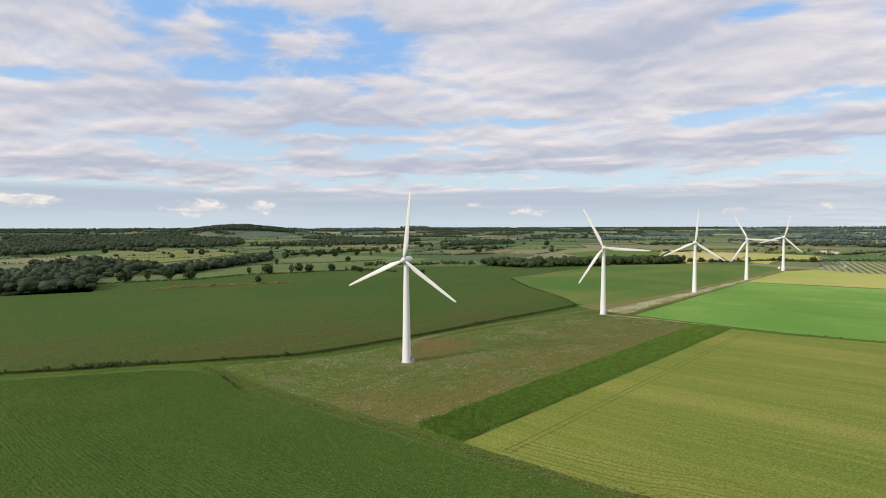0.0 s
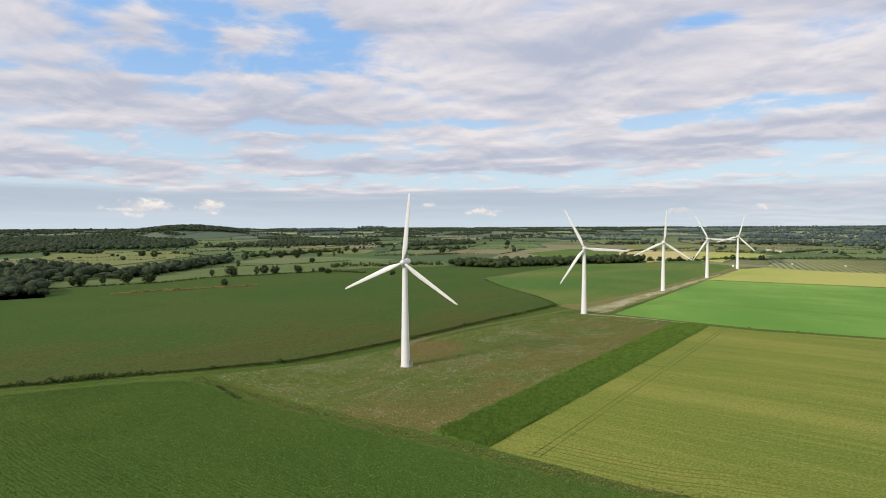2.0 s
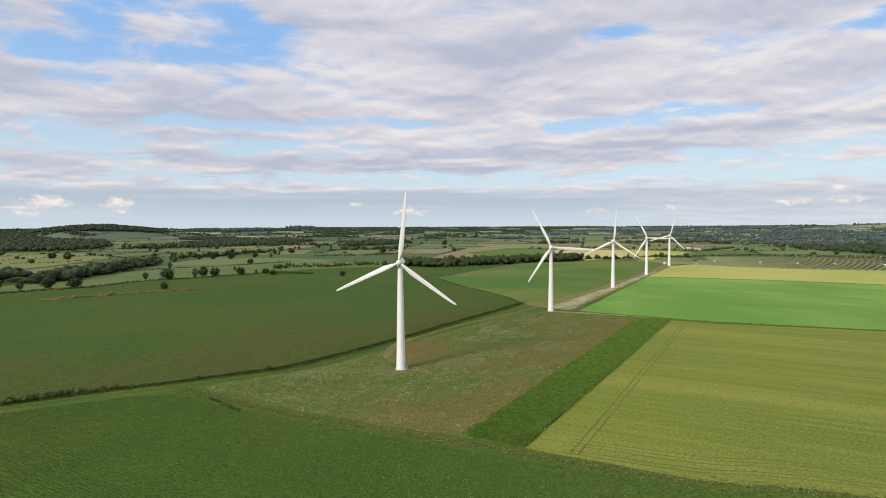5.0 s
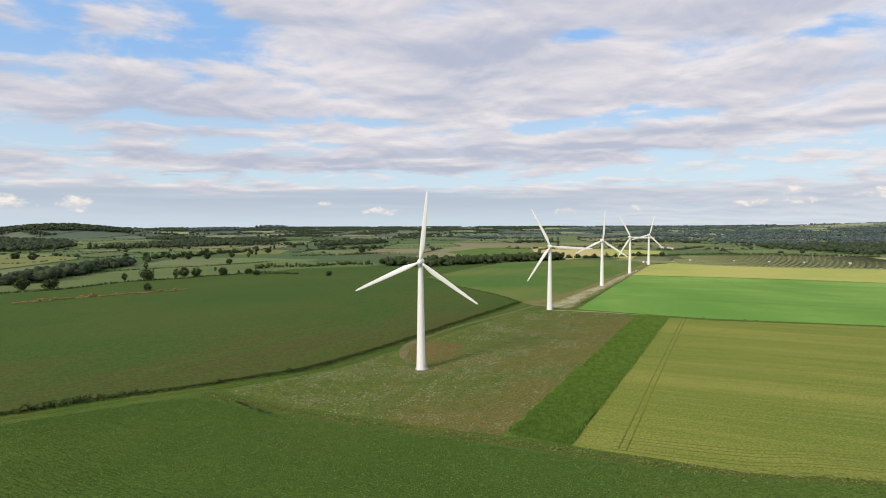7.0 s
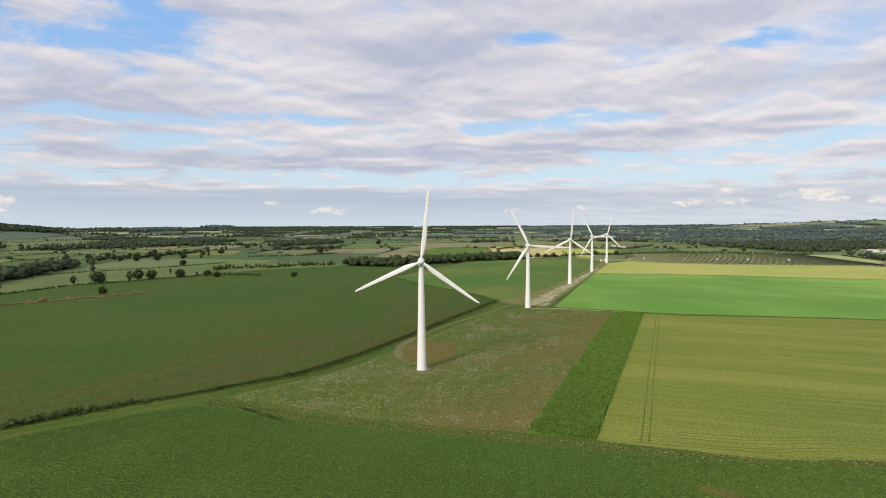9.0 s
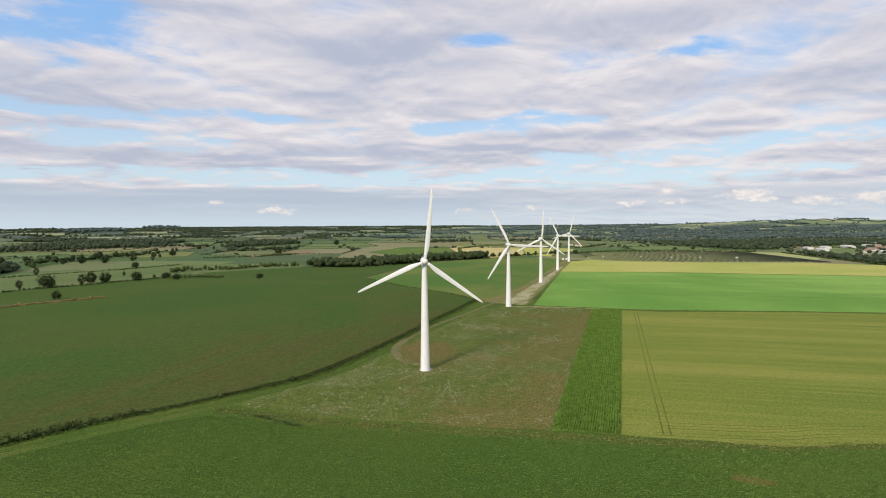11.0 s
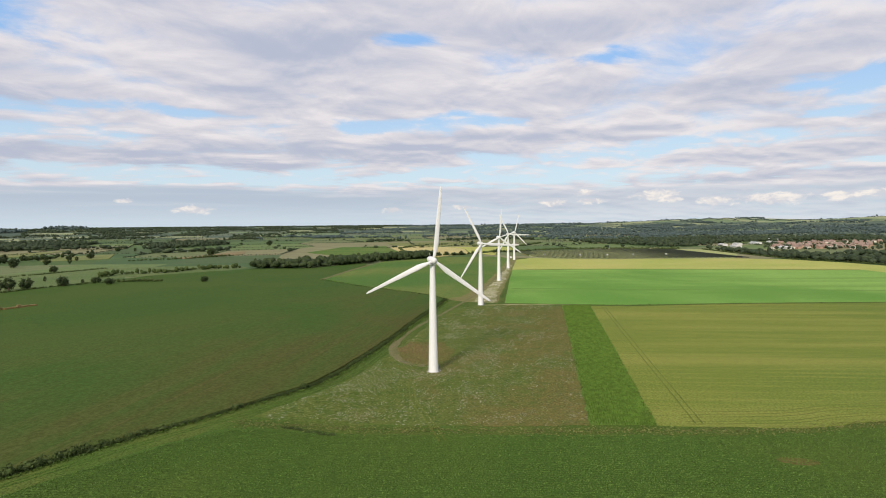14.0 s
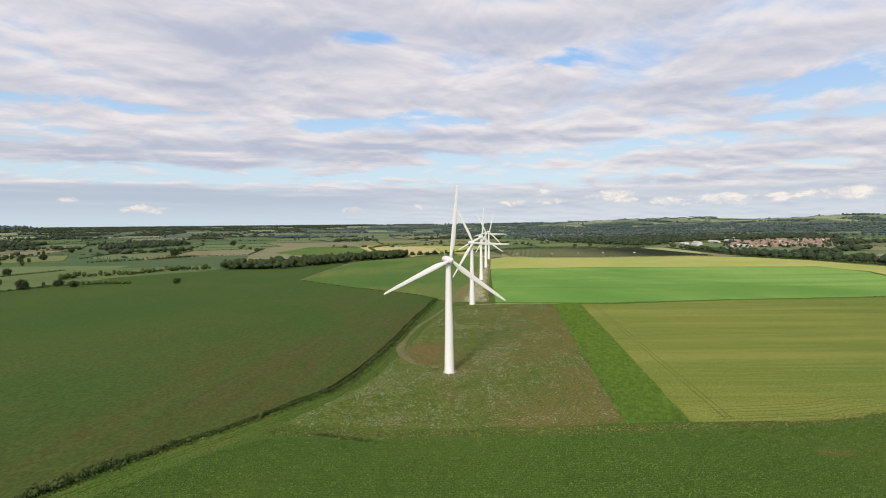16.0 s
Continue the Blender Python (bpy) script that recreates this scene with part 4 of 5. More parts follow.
def country():
    """Hedges and copses of the open country beyond the nearest fields."""
    r = np.random.default_rng(77)
    keep, woods = [], []
    blocked = WOOD_OUTLINES + [[(1000, -150), (1400, -150), (1400, -700), (850, -600)]]
    for i in range(NI):
        for j in range(NJ):
            x, y = KNOTS[i, j]
            a, d = math.degrees(math.atan2(x, y)), math.hypot(x - 150, y - 150)
            if not (-8 < a < 140) or d > 4900:
                continue
            south = y < 350
            near = d < (1150 if south else 1000)
            for di, dj in ((1, 0), (0, 1)):
                if near or r.random() < 0.22:
                    continue
                x1, y1 = KNOTS[i + di, j + dj]
                if land_z(x, y) > 60 and y < 0 and r.random() < 0.85:
                    continue
                step = 6.0 if d < 1900 else 10.0
                keep += string([(x, y), (x1, y1)], step, int(r.integers(1e6)), 0.8, 0.04 if r.random() < 0.75 else 0.45)
            if d > 1150 and land_z(x, y) < 62 and r.random() < 0.22:
                a0, b0, a1, b1 = KNOTS[i, j], KNOTS[i, j + 1], KNOTS[i + 1, j], KNOTS[i + 1, j + 1]
                deep = 0.10 if d < 2500 else 0.2
                woods += fill([tuple(a0), tuple(b0), tuple(b0 + (b1 - b0) * deep), tuple(a0 + (a1 - a0) * deep)], 12.0 if d < 2500 else 17.0, int(r.integers(1e6))).tolist()
            odds = (0.07 if not south else 0.08) if d < 3300 else (0.32 if not south else 0.2)
            if land_z(x, y) > 70:
                odds = 0.06
            if d > 1500 and r.random() < odds:
                q = [tuple(KNOTS[i, j]), tuple(KNOTS[i + 1, j]), tuple(KNOTS[i + 1, j + 1]), tuple(KNOTS[i, j + 1])]
                woods += fill(q, 15.0 if d < 2500 else 21.0, int(r.integers(1e6))).tolist()
    keep, woods = np.array(keep), np.array(woods)
    for poly in blocked:
        keep = keep[~in_poly(keep[:, 0], keep[:, 1], list(poly))]
    tall = r.random(len(keep))
    size = np.where(tall > 0.95, 2.8, 1.0)
    far = np.clip(np.hypot(keep[:, 0], keep[:, 1]) / 2200, 1.0, 1.6)
    dist = np.hypot(keep[:, 0] - 150, keep[:, 1] - 150)
    # Far southern hedges and copses get haze through their bluish leaf colour.
    for name, sel, mat, label in (("country_hedges", (dist < 1900) | (keep[:, 1] > 1300), FARLEAF, "hedgerows and hedge trees across the fields"), ("far_hedges", (dist >= 1900) & (keep[:, 1] <= 1300), HAZYLEAF, "hedgerows on the far rising country")):
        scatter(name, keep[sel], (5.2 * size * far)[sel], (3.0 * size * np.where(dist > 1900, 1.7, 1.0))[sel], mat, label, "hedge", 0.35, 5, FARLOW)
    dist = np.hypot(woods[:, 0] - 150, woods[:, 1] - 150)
    for name, sel, mat, label in (("country_copses", (dist < 1900) | (woods[:, 1] > 1300), FARLEAF, "small woods scattered over the country"), ("far_copses", (dist >= 1900) & (woods[:, 1] <= 1300), HAZYLEAF, "small woods on the far rising country")):
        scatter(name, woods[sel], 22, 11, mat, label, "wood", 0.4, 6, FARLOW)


country()
# Tree line over the bare rim of the ground, blued to look hazy.
arc = []
for k in range(900):
    a, d = radians(-8 + 150 * k / 900), 4560 + 90 * math.sin(k * 0.7) + 60 * math.sin(k * 0.13)
    arc.append((d * math.sin(a), d * math.cos(a)))
scatter("skyline_woods", arc, 36, 6, HAZYLEAF, "low line of trees along the horizon", "wood", 0.4, 31, FARLOW)

# wooded vale between the town and the downs, haze put into its leaf colour
rv = np.random.default_rng(41)
vale = []
for k in range(150):
    cx, cy, ln, a = rv.uniform(1750, 3500), rv.uniform(-1900, 250), rv.uniform(50, 190), rv.normal(1.45, 0.35)
    for s in range(int(ln / 5)):
        u, v = rv.uniform(-ln, ln), rv.normal(0, 16)
        vale.append((cx + u * math.cos(a) - v * math.sin(a), cy + u * math.sin(a) + v * math.cos(a)))
vale = [q for q in vale if not (1580 < q[0] < 1860 and -640 < q[1] < -380) and land_z(*q) < 40]
scatter("vale_woods", vale, 17, 10, HAZYLEAF, "dark haze-tinted woods across the far vale", "wood", 0.35, 42, FARLOW)


# ---- wind turbines ----
HUB_H, BLADE_L = 49.0, 31.0
AXIS = Vector((-0.90, -0.44, 0.0)).normalized()


def blade_mesh():
    """A blade along +z: round root, broad shoulder, thin twisted tip."""
    bm = bmesh.new()
    rings = []
    for t, chord, thick, sweep in ((0, 1.2, 1.2, 0), (0.05, 1.25, 1.1, 0), (0.12, 1.85, 0.8, 0.2), (0.2, 2.3, 0.55, 0.35), (0.32, 2.15, 0.42, 0.32), (0.5, 1.85, 0.32, 0.25),
                                   (0.7, 1.5, 0.22, 0.18), (0.86, 1.2, 0.15, 0.12), (0.95, 0.9, 0.1, 0.06), (0.985, 0.6, 0.07, 0.0), (1.0, 0.22, 0.05, -0.05)):
        tw = radians(16 * (1 - t) ** 2 + 1)
        ax = Vector((math.cos(tw), math.sin(tw), 0))
        ay = Vector((-math.sin(tw), math.cos(tw), 0))
        rings.append((Vector((0, 0, t * BLADE_L)) + ax * sweep, ax, ay, chord / 2, thick / 2))
    lathe(bm, rings, 14)
    return bm_mesh("blade", bm, WHITE, True)


def build_turbine():
    """The turbine's y axis points downwind, so that the rotor is on its -y side."""
    ob = new("wind_turbine")
    bm = bmesh.new()
    hs = [(0, 2.15), (0.3, 2.12), (12, 1.86), (24, 1.62), (36, 1.38), (46.6, 1.14), (47.0, 1.14)]
    lathe(bm, [((0, 0, z), X, Y, a, a) for z, a in hs], 32)
    tower = part("tower", bm, WHITE, ob, smooth=True)
    for z, a in ((0.0, 2.24), (16.0, 1.80), (32.0, 1.48)):
        bm = bmesh.new()
        lathe(bm, [((0, 0, z), X, Y, a, a), ((0, 0, z + 0.16), X, Y, a, a)], 32)
        part("flange", bm, WHITE, tower)
    bm = bmesh.new()
    box(bm, -0.5, 0.5, -2.24, -2.0, 1.0, 3.1, 0.04)
    part("door", bm, GREYPAINT, tower, "grey steel access door").matrix_local = pose(0, 0, 0, rz=90)
    for k in range(4):
        bm = bmesh.new()
        box(bm, -0.6, 0.6, -3.3 + 0.28 * k, -3.0 + 0.28 * k, 0.18 + 0.22 * k, 0.24 + 0.22 * k)
        part("step", bm, STEEL, ob, "galvanised steel step").matrix_local = pose(0, 0, 0, rz=90)
    for s in (-0.6, 0.6):
        bm = bmesh.new()
        path = [(s, -3.26, 0.0), (s, -3.26, 0.95), (s, -3.1, 1.05), (s, -2.5, 1.6), (s, -2.1, 1.9)]
        lathe(bm, [(c, X, Z if 0 < i < 4 else Y, 0.03, 0.03) for i, c in enumerate(path)], 6)
        part("handrail", bm, STEEL, ob, "galvanised steel handrail").matrix_local = pose(0, 0, 0, rz=90)
    bm = bmesh.new()
    lathe(bm, [((0, 0, -0.5), X, Y, 2.7, 2.7), ((0, 0, 0.16), X, Y, 2.7, 2.7), ((0, 0, 0.22), X, Y, 2.6, 2.6)], 24)
    part("foundation", bm, CONCRETE, ob, "round concrete footing")
    bm = bmesh.new()
    lathe(bm, [((0, 0, 46.9), X, Y, 1.3, 1.3), ((0, 0, 47.6), X, Y, 1.35, 1.35)], 24)
    part("yaw_collar", bm, WHITE, ob)
    bm = bmesh.new()
    lathe(bm, [((0, y, HUB_H + dz), X, Z, a, b) for y, a, b, dz in ((-1.9, 0.95, 0.95, 0), (-1.6, 1.25, 1.25, 0), (0, 1.5, 1.5, 0), (3.0, 1.5, 1.5, 0), (4.8, 1.35, 1.3, 0.1), (5.6, 1.0, 0.95, 0.2), (5.9, 0.4, 0.4, 0.25))], 20)
    nacelle = part("nacelle", bm, WHITE, ob, "rounded white nacelle", True)
    bm = bmesh.new()
    lathe(bm, [((0, 4.6, HUB_H + 1.2), X, Y, 0.07, 0.07), ((0, 4.6, HUB_H + 3.0), X, Y, 0.05, 0.05)], 8)
    box(bm, -0.04, 0.04, 4.2, 5.3, HUB_H + 2.4, HUB_H + 2.75)
    box(bm, -0.45, 0.45, 4.56, 4.64, HUB_H + 2.0, HUB_H + 2.08)
    part("wind_vane", bm, GREYPAINT, nacelle, "small grey wind vane on a mast")
    bm = bmesh.new()
    for k in range(5):
        box(bm, -0.9, 0.9, 3.2 + 0.18 * k, 3.28 + 0.18 * k, HUB_H + 1.36, HUB_H + 1.56)
    part("vent", bm, GREYPAINT, nacelle)
    bm = bmesh.new()
    lathe(bm, [((0, y, HUB_H), X, Z, a, a) for y, a in ((-1.9, 1.15), (-2.3, 1.3), (-3.1, 1.3), (-3.7, 1.05), (-4.15, 0.6), (-4.35, 0.12))], 24)
    part("spinner", bm, WHITE, ob, smooth=True)
    return ob


BLADE = blade_mesh()
model = build_turbine()
yaw = math.degrees(math.atan2(AXIS.x, -AXIS.y))
SPOTS = [(162.4, 188.9, 6), (353.5, 190.3, -27), (533.0, 190.6, 4), (700.5, 191.0, -28), (874.0, 191.5, 14)]
for k, (x, y, phase) in enumerate(SPOTS):
    m = pose(x, y, 0.0, rz=yaw)
    if k:
        t = copy_thing(model, m)
    else:
        t = model
        t.matrix_world = m
    tagged(t, "tall white three-bladed wind turbine on a field", "wind turbine", "row of turbines")
TURBINES = [o for o in scene.objects if o.name.startswith("wind_turbine")]
for t, (x, y, phase) in zip(TURBINES, SPOTS):
    for k in range(3):
        b = part_of("blade", BLADE, t)
        b.matrix_local = pose(0, -2.75, HUB_H, ry=phase + 120 * k) @ pose(0, 0, 0.9)

# switch cabinets at the turbine feet
def cabinet(x, y, turn):
    ob = new("transformer_cabinet")
    bm = bmesh.new()
    box(bm, -1.1, 1.1, -0.7, 0.7, 0.15, 1.9, 0.05)
    part("body", bm, GREYPAINT, ob)
    bm = bmesh.new()
    box(bm, -1.2, 1.2, -0.8, 0.8, 1.9, 2.02, 0.03)
    part("lid", bm, GREYPAINT, ob)
    bm = bmesh.new()
    box(bm, -1.4, 1.4, -1.0, 1.0, -0.3, 0.15)
    part("plinth", bm, CONCRETE, ob)
    for s in (-0.52, 0.52):
        bm = bmesh.new()
        box(bm, s - 0.48, s + 0.48, -0.74, -0.70, 0.25, 1.8, 0.01)
        part("door", bm, GREYPAINT, ob)
    ob.matrix_world = pose(x, y, 0.05, rz=turn) @ Matrix.Diagonal((0.6, 0.6, 0.6, 1))
    tagged(ob, "grey steel switch cabinet beside a turbine foot", "cabinet", "switch cabinets")


for x, y, _ in SPOTS:
    cabinet(x + 3.4, y - 0.6, 26)


# ---- solar park ----
def solar_row(length):
    ob = new("solar_panel_row")
    tilt = radians(25)
    w = 4.0
    cy, cz = math.cos(tilt), math.sin(tilt)
    n = max(1, round(length / 16.0))
    step = length / n
    for k in range(n):
        bm = bmesh.new()
        x0, x1 = k * step + 0.12, (k + 1) * step - 0.12
        low, high = Vector((0, -w / 2 * cy, 0.8)), Vector((0, w / 2 * cy, 0.8 + w * cz))
        nrm = Vector((0, -cz, cy)) * 0.05
        c = [Vector((x0, 0, 0)) + low, Vector((x1, 0, 0)) + low, Vector((x1, 0, 0)) + high, Vector((x0, 0, 0)) + high]
        vs = [bm.verts.new(p) for p in c] + [bm.verts.new(p + nrm) for p in c]
        for f in ((0, 1, 2, 3), (4, 5, 6, 7), (0, 1, 5, 4), (1, 2, 6, 5), (2, 3, 7, 6), (3, 0, 4, 7)):
            bm.faces.new([vs[i] for i in f])
        part("panel", bm, PANEL, ob)
    bm = bmesh.new()
    box(bm, -0.06, 0.06, -1.1, -0.98, 0.0, 1.05)
    front = bm_mesh("leg", bm, STEEL)
    bm = bmesh.new()
    box(bm, -0.06, 0.06, 1.0, 1.12, 0.0, 1.98)
    rear = bm_mesh("leg", bm, STEEL)
    for k in range(n + 1):
        xx = min(max(k * step, 0.3), length - 0.3)
        for me in (front, rear):
            part_of("leg", me, ob).matrix_local = pose(xx, 0, 0)
    return tagged(ob, "tilted dark solar panel row on steel legs", "solar panels", "solar park rows")


row_dir = math.atan2(0.21, 0.98)
FRONT = [(926, 160), (897, 100), (893, 13), (934, -184)]
BACK = [(1178, 168), (1250, 40), (1257, -47), (1262, -180)]


def cross(line, y):
    pts = sorted((b, a) for a, b in line)
    return float(np.interp(y, [p[0] for p in pts], [p[1] for p in pts]))


y = 148.0
models = {}
while y > -215:
    x0, x1 = cross(FRONT, y) + 6, cross(BACK, y + 45)
    n = int((x1 - x0) * 1.02 / 24) * 24
    if n not in models:
        models[n] = solar_row(n)
        models[n].matrix_world = pose(x0, y, 0.05, rz=math.degrees(row_dir))
    else:
        copy_thing(models[n], pose(x0, y, 0.05, rz=math.degrees(row_dir)))
    y -= 10.0


def inverter_hut(x, y):
    ob = new("inverter_hut")
    bm = bmesh.new()
    box(bm, -2.5, 2.5, -1.3, 1.3, 0.2, 2.9, 0.05)
    part("wall", bm, WHITE, ob)
    bm = bmesh.new()
    box(bm, -2.65, 2.65, -1.45, 1.45, 2.9, 3.1, 0.04)
    part("roof", bm, SHEET, ob)
    bm = bmesh.new()
    box(bm, -0.9, 0.9, -1.34, -1.3, 0.3, 2.4)
    part("door", bm, GREYPAINT, ob)
    bm = bmesh.new()
    box(bm, -2.8, 2.8, -1.6, 1.6, -0.3, 0.2)
    part("base", bm, CONCRETE, ob)
    ob.matrix_world = pose(x, y, land_z(x, y) + 0.05, rz=12)
    tagged(ob, "small white inverter hut among solar panels", "hut", "inverter huts")


for x, y in ((1010, 139.0), (1010, 70.0), (1020, -32.0), (1030, -95.0), (1010, 18.0)):
    inverter_hut(x, y)
inverter_hut(912, 205)
inverter_hut(920, 200)


# ---- straw stacks ----
def straw_stack(x, y, turn, n, tiers, seed):
    r = random.Random(seed)
    ob = new("straw_stack")
    for t in range(tiers):
        for k in range(n - t * 2):
            bm = bmesh.new()
            box(bm, -1.2, 1.2, -1.1, 1.1, 0.0, 1.25, 0.12)
            for v in bm.verts:
                v.co += Vector((r.uniform(-0.06, 0.06), r.uniform(-0.06, 0.06), r.uniform(-0.05, 0.05)))
            b = part("bale", bm, STRAW, ob)
            b.matrix_local = pose((k + t - n / 2) * 2.5 + r.uniform(-0.2, 0.2), r.uniform(-0.3, 0.3), t * 1.24, rz=r.uniform(-8, 8))
    ob.matrix_world = pose(x, y, land_z(x, y) + 0.08, rz=turn)
    tagged(ob, "weathered brown straw bales stacked in the field", "straw stack", "straw stacks")


line = [(170, 590), (205, 583), (240, 570), (268, 560), (292, 549)]
r0 = random.Random(9)
for k in range(17):
    t = k / 16 * (len(line) - 1.001)
    a, b = line[int(t)], line[int(t) + 1]
    f = t - int(t)
    straw_stack(a[0] + (b[0] - a[0]) * f, a[1] + (b[1] - a[1]) * f + r0.uniform(-1.5, 1.5), r0.uniform(-40, 0), r0.choice((3, 4, 5)), r0.choice((1, 1, 2)) if k not in (5, 6) else 3, k)
sheet("straw_ground", along(line, 5.0), WORN, 0.12, "trodden straw and bare earth under the stacks", "bare ground")


# ---- town ----
def house(x, y, turn, w, d, h, wall, roof, label, category="house", group="town houses"):
    ob = new(category.replace(" ", "_"))
    bm = bmesh.new()
    box(bm, -w / 2, w / 2, -d / 2, d / 2, -1.0, h)
    part("wall", bm, wall, ob)
    bm = bmesh.new()
    rise = d * (0.42 if category == "house" else 0.12)
    e = 0.35
    p = [(-w / 2 - e, -d / 2 - e, h - 0.1), (w / 2 + e, -d / 2 - e, h - 0.1), (w / 2 + e, d / 2 + e, h - 0.1), (-w / 2 - e, d / 2 + e, h - 0.1), (-w / 2 - e, 0, h + rise), (w / 2 + e, 0, h + rise)]
    vs = [bm.verts.new(c) for c in p]
    for f in ((0, 1, 5, 4), (2, 3, 4, 5), (0, 4, 3), (1, 2, 5), (0, 3, 2, 1)):
        bm.faces.new([vs[i] for i in f])
    rf = part("roof", bm, roof, ob)
    if category == "house":
        bm = bmesh.new()
        box(bm, w / 2 - 1.2, w / 2 - 0.4, -0.4, 0.4, h + rise * 0.6, h + rise + 0.9)
        part("chimney", bm, BRICK, rf)
    n = max(2, int(w / 3.2))
    for side in (-1, 1):
        for lv in range(max(1, int(h / 2.6))):
            for k in range(n):
                bm = bmesh.new()
                cx = (k + 0.5 - n / 2) * w / n
                box(bm, cx - 0.55, cx + 0.55, side * d / 2 - 0.05, side * d / 2 + 0.05, 1.0 + 2.6 * lv, 2.2 + 2.6 * lv)
                part("window", bm, DARKGLASS, ob)
    ob.matrix_world = pose(x, y, land_z(x, y), rz=turn)
    return tagged(ob, label, category, group)


rt = random.Random(12)
made = {}
for k in range(84):
    kind = k % 4
    x = rt.uniform(1275, 1600)
    y = 170 - (x - 20) * rt.uniform(0.435, 0.60)
    a = rt.choice((8, 98, 20, 110)) + rt.uniform(-6, 6)
    if kind not in made:
        made[kind] = house(x, y, a, *((10, 8, 5.4), (8, 8, 5.6), (14, 8, 5.2), (9, 7, 5.0))[kind], (BRICK, RENDERED, BRICK, RENDERED)[kind], TILE,
                           ("red brick house with a clay tile roof", "cream house with a clay tile roof", "brick terrace with a clay tile roof", "small cream house with a red roof")[kind])
    else:
        copy_thing(made[kind], pose(x, y, land_z(x, y), rz=a))
yards = []
for k in range(260):
    x = rt.uniform(1240, 1640)
    y = 170 - (x - 20) * rt.uniform(0.42, 0.66)
    if all(math.hypot(x - h.matrix_world.translation.x, y - h.matrix_world.translation.y) > 10 for h in bpy.data.objects if h.name.startswith("house") and not h.parent):
        yards.append((x, y))
scatter("garden_trees", yards, 9, 7.5, FARLEAF, "green garden trees among the town houses", "trees", 0.35, 44)
for x, y, a, w, d in ((1440, -325, 10, 34, 16), (1477, -372, 15, 30, 18), (1540, -440, 12, 44, 20), (1590, -500, 20, 30, 16), (1288, -412, 12, 40, 20), (1345, -520, 8, 36, 18), (1360, -330, 8, 40, 18), (1775, -453, 0, 80, 30), (1751, -568, 5, 70, 26), (820, 3900, 20, 50, 30)):
    house(x, y, a, 0.8 * w, 0.8 * d, 4.6, SHEET, SHEET, "large pale metal shed with a low roof", "shed", "pale sheds")
for x, y in ((870, -424), (884, -436), (858, -440)):
    copy_thing(made[0], pose(x, y, 0, rz=30))
for x, y in ((1440, 215), (1462, 222), (1452, 240)):
    house(x, y, 20, 16, 9, 5.0, RENDERED, TILE, "pale farm building with a tiled roof", "farmhouse", "farm buildings")


# ---- ground cover ----
def tufts(name, pts, width, height, mat, blades, label, category, seed, z0=0.1):
    """Leaf tufts: slanting triangles rising from each point, as one mesh."""
    r = np.random.default_rng(seed)
    pts = np.asarray(pts, dtype=float)
    n = len(pts)
    a = r.uniform(0, 2 * np.pi, (n, blades))
    w = width * r.uniform(0.6, 1.4, (n, blades))
    h = height * r.uniform(0.6, 1.3, (n, blades))
    c = np.concatenate([pts, np.full((n, 1), z0)], 1)[:, None, :]
    out = np.stack([np.cos(a), np.sin(a), np.zeros_like(a)], -1)
    side = np.stack([-np.sin(a), np.cos(a), np.zeros_like(a)], -1)
    up = np.array([0, 0, 1.0])
    mid = c + out * (w * 0.35)[..., None] + up * (h * 0.8)[..., None]
    tip = c + out * w[..., None] + up * h[..., None] * 0.85
    v = np.stack([np.broadcast_to(c, mid.shape), mid + side * (w * 0.3)[..., None], tip, mid - side * (w * 0.3)[..., None]], 2).reshape(-1, 3)
    q = np.arange(n * blades)[:, None] * 4
    t = np.concatenate([q + np.array([[0, 1, 2]]), q + np.array([[0, 2, 3]])], 0)
    v[:, 2] += land(v[:, 0], v[:, 1])
    return tagged(new(name, mesh_tris(name, v, t, mat)), label, category, kind="stuff")


def rows_in(poly, turn, row, step, seed, keep=1.0):
    r = np.random.default_rng(seed)
    p = np.array(poly)
    c = p.mean(0)
    rad = np.abs(p - c).max() * 1.5
    u, v = np.meshgrid(np.arange(-rad, rad, step), np.arange(-rad, rad, row))
    u, v = u.ravel(), v.ravel()
    sel = r.random(u.size) < keep
    u, v = u[sel] + r.normal(size=sel.sum()) * step * 0.3, v[sel] + r.normal(size=sel.sum()) * row * 0.2
    ca, sa = math.cos(radians(turn)), math.sin(radians(turn))
    g = np.stack([c[0] + u * ca - v * sa, c[1] + u * sa + v * ca], 1)
    return g[in_poly(g[:, 0], g[:, 1], [tuple(k) for k in poly])]


LEAFY = [(81, 234), (89, 206), (94, 171), (101, 128), (106, 96), (113, 62), (124, 35), (149, -60), (60, -80), (-10, 0), (-30, 120), (-40, 296), (15, 275), (48, 257), (67, 246)]
tufts("crop_plants", rows_in(LEAFY, 97, 1.15, 0.4, 1), 0.36, 0.28, CROPLEAF, 2, "rows of green leafy crop plants", "crop plants", 2)
def maize():
    pts = rows_in([(109.5, 127.4), (113.0, 105.8), (359, 105.2), (356, 127.4)], 0, 0.8, 0.32, 3, 0.97)
    r = np.random.default_rng(13)
    across = (pts[:, 1] - 105.5) / 21.5
    ragged = np.minimum(across, 1 - across) > r.uniform(0, 0.09, len(pts))
    alley = r.random(len(pts)) > 0.05
    end = pts[:, 0] > 112 + r.uniform(-3, 3, len(pts))
    tufts("maize_plants", pts[ragged & alley & end], 0.30, 0.95, MAIZE, 5, "tall deep green maize in a strip", "maize", 4)


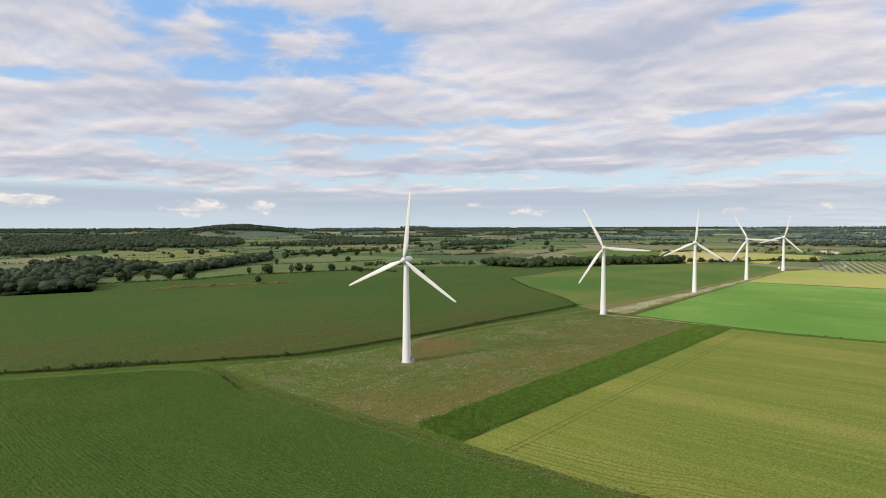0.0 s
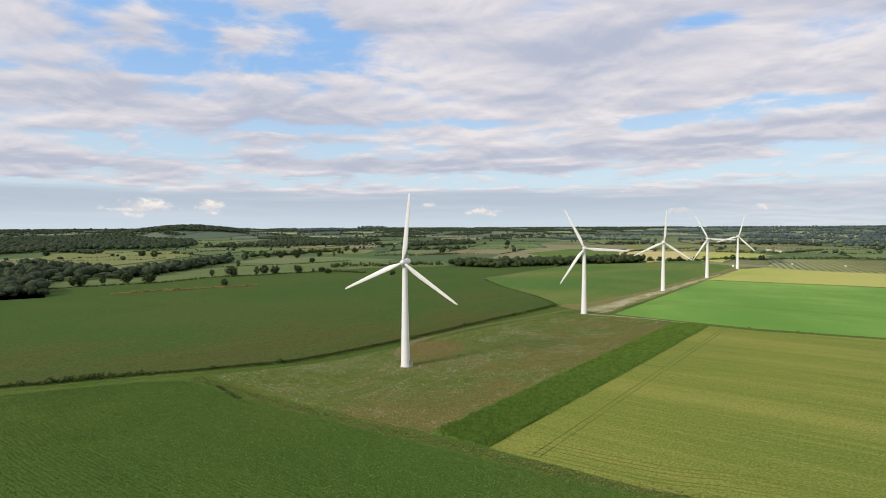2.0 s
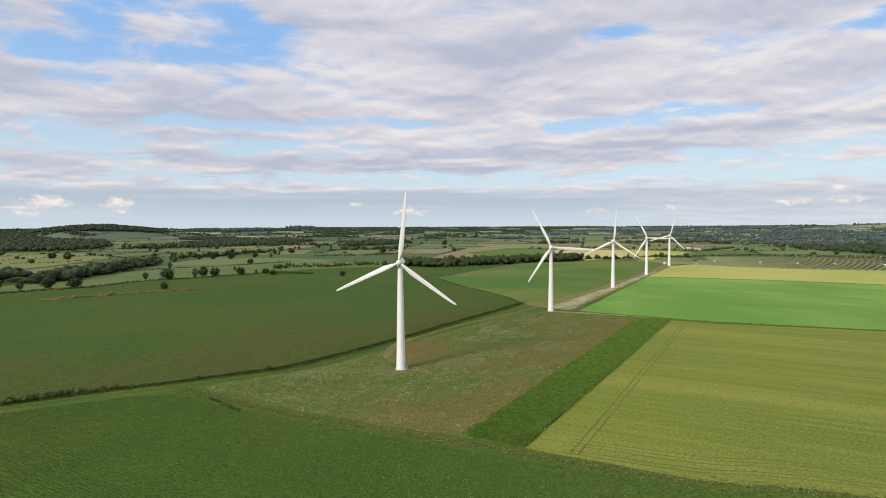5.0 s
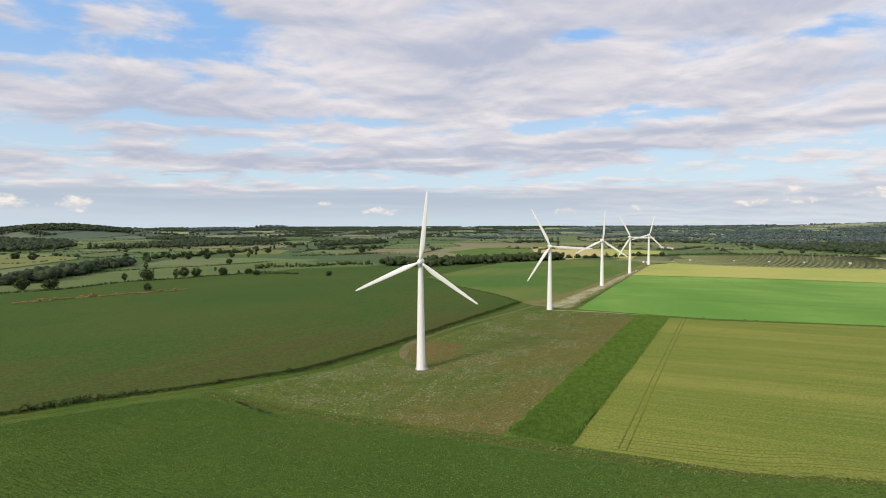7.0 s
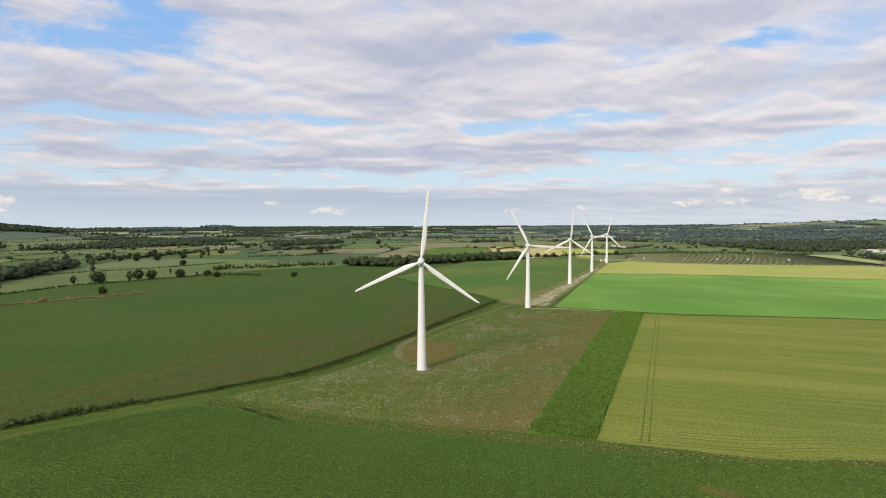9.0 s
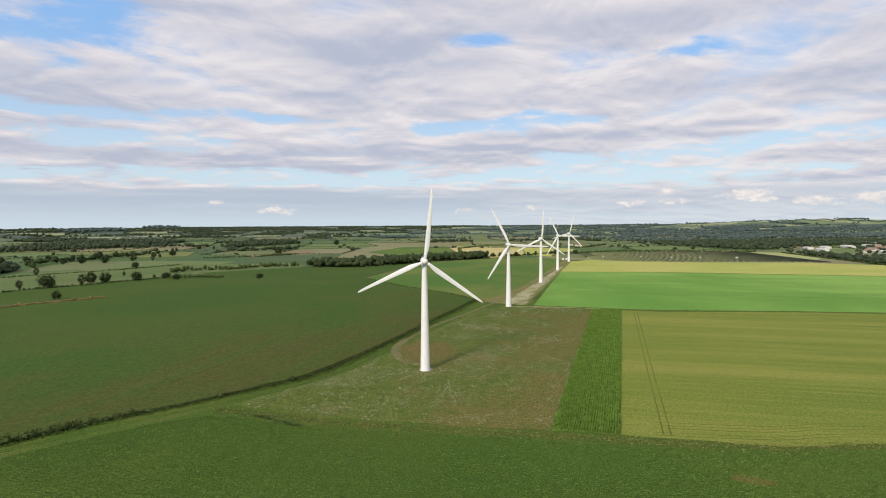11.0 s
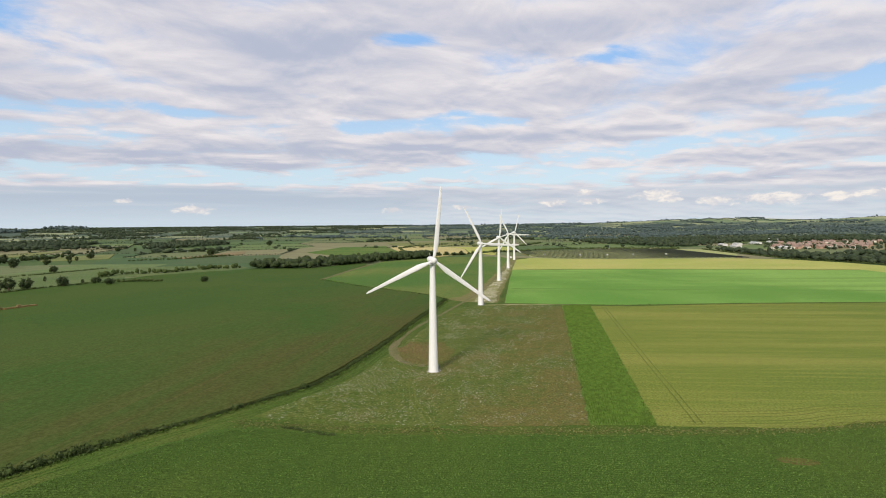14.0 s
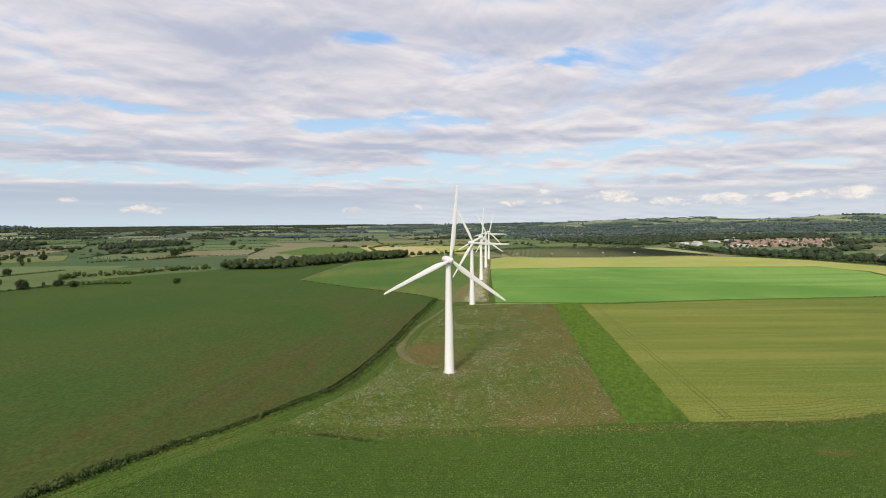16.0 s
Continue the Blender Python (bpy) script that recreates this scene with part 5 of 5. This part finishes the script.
maize()
sheet("maize_soil", [(110, 126.8), (113, 106.4), (359, 105.4), (356.5, 126.9)], MAIZESOIL, 0.12, "weedy green soil under the maize strip", "soil")
MEADOW_P = [(95, 232), (103, 172), (111, 128), (355, 128), (355, 188), (300, 208), (190, 213), (143, 217)]
tufts("meadow_tussocks", rows_in(MEADOW_P, 30, 1.3, 1.3, 5, 0.45), 0.5, 0.2, GRASSLEAF, 4, "rough brown and green grass tussocks", "grass", 6)


def flowers():
    r = np.random.default_rng(8)
    pts = rows_in(MEADOW_P, 12, 0.6, 0.6, 9)
    pick = np.array([noise.noise(Vector((x * 0.035, y * 0.05, 3.0))) + 0.6 * noise.noise(Vector((x * 0.21, y * 0.21, 1.0))) for x, y in pts])
    side = np.clip((pts[:, 1] - 120) / 80, 0, 1)
    keep = (pick + 0.27 * side > 0.36) & (r.random(len(pts)) < 0.34) | (r.random(len(pts)) < 0.003 + 0.008 * side)
    ring = np.hypot(pts[:, 0] - 160, pts[:, 1] - 188)
    keep |= (ring > 3.0) & (ring < 12) & ((pts[:, 0] - 162) * 0.9 + (pts[:, 1] - 189) * 0.44 < 3) & (r.random(len(pts)) < 0.38 - 0.02 * ring)
    strip = rows_in([(366, 178), (470, 182), (672, 187), (672, 193), (440, 199), (368, 200)], 0, 1.3, 1.3, 10, 0.4)
    keep &= ~in_poly(pts[:, 0], pts[:, 1], [(168, 190), (176, 210), (196, 217), (216, 213), (222, 198), (204, 185), (180, 186)])
    lane = np.array(string([(107, 169), (122, 170), (141, 171), (150, 173)], 0.4, 21, 1.0))
    pts = np.concatenate([pts[keep], strip, lane])
    tufts("white_flowers", pts, 0.22, 0.12, FLOWER, 3, "white flower heads scattered over the meadow", "flowers", 11, 0.3)


flowers()
edge = [(a + r1, b) for (a, b), r1 in zip(CROP_EDGE, [3] * len(CROP_EDGE))]
tufts("margin_weeds", string(edge, 0.1, 15, 1.8), 0.35, 0.3, GRASSLEAF, 3, "weeds and grass along the crop margin", "weeds", 16, 0.05)
tufts("hedge_grass", string(HEDGE, 0.12, 18, 0.8), 0.45, 0.6, HEDGELEAF, 4, "rank grass and brambles in the low hedge", "grass", 19, 0.05)
tufts("verge_grass", string([(x + 0.6, y - 2.6) for x, y in HEDGE], 0.25, 22, 0.8), 0.45, 0.45, CROPLEAF, 3, "long grass beside the hedge", "grass", 23, 0.05)
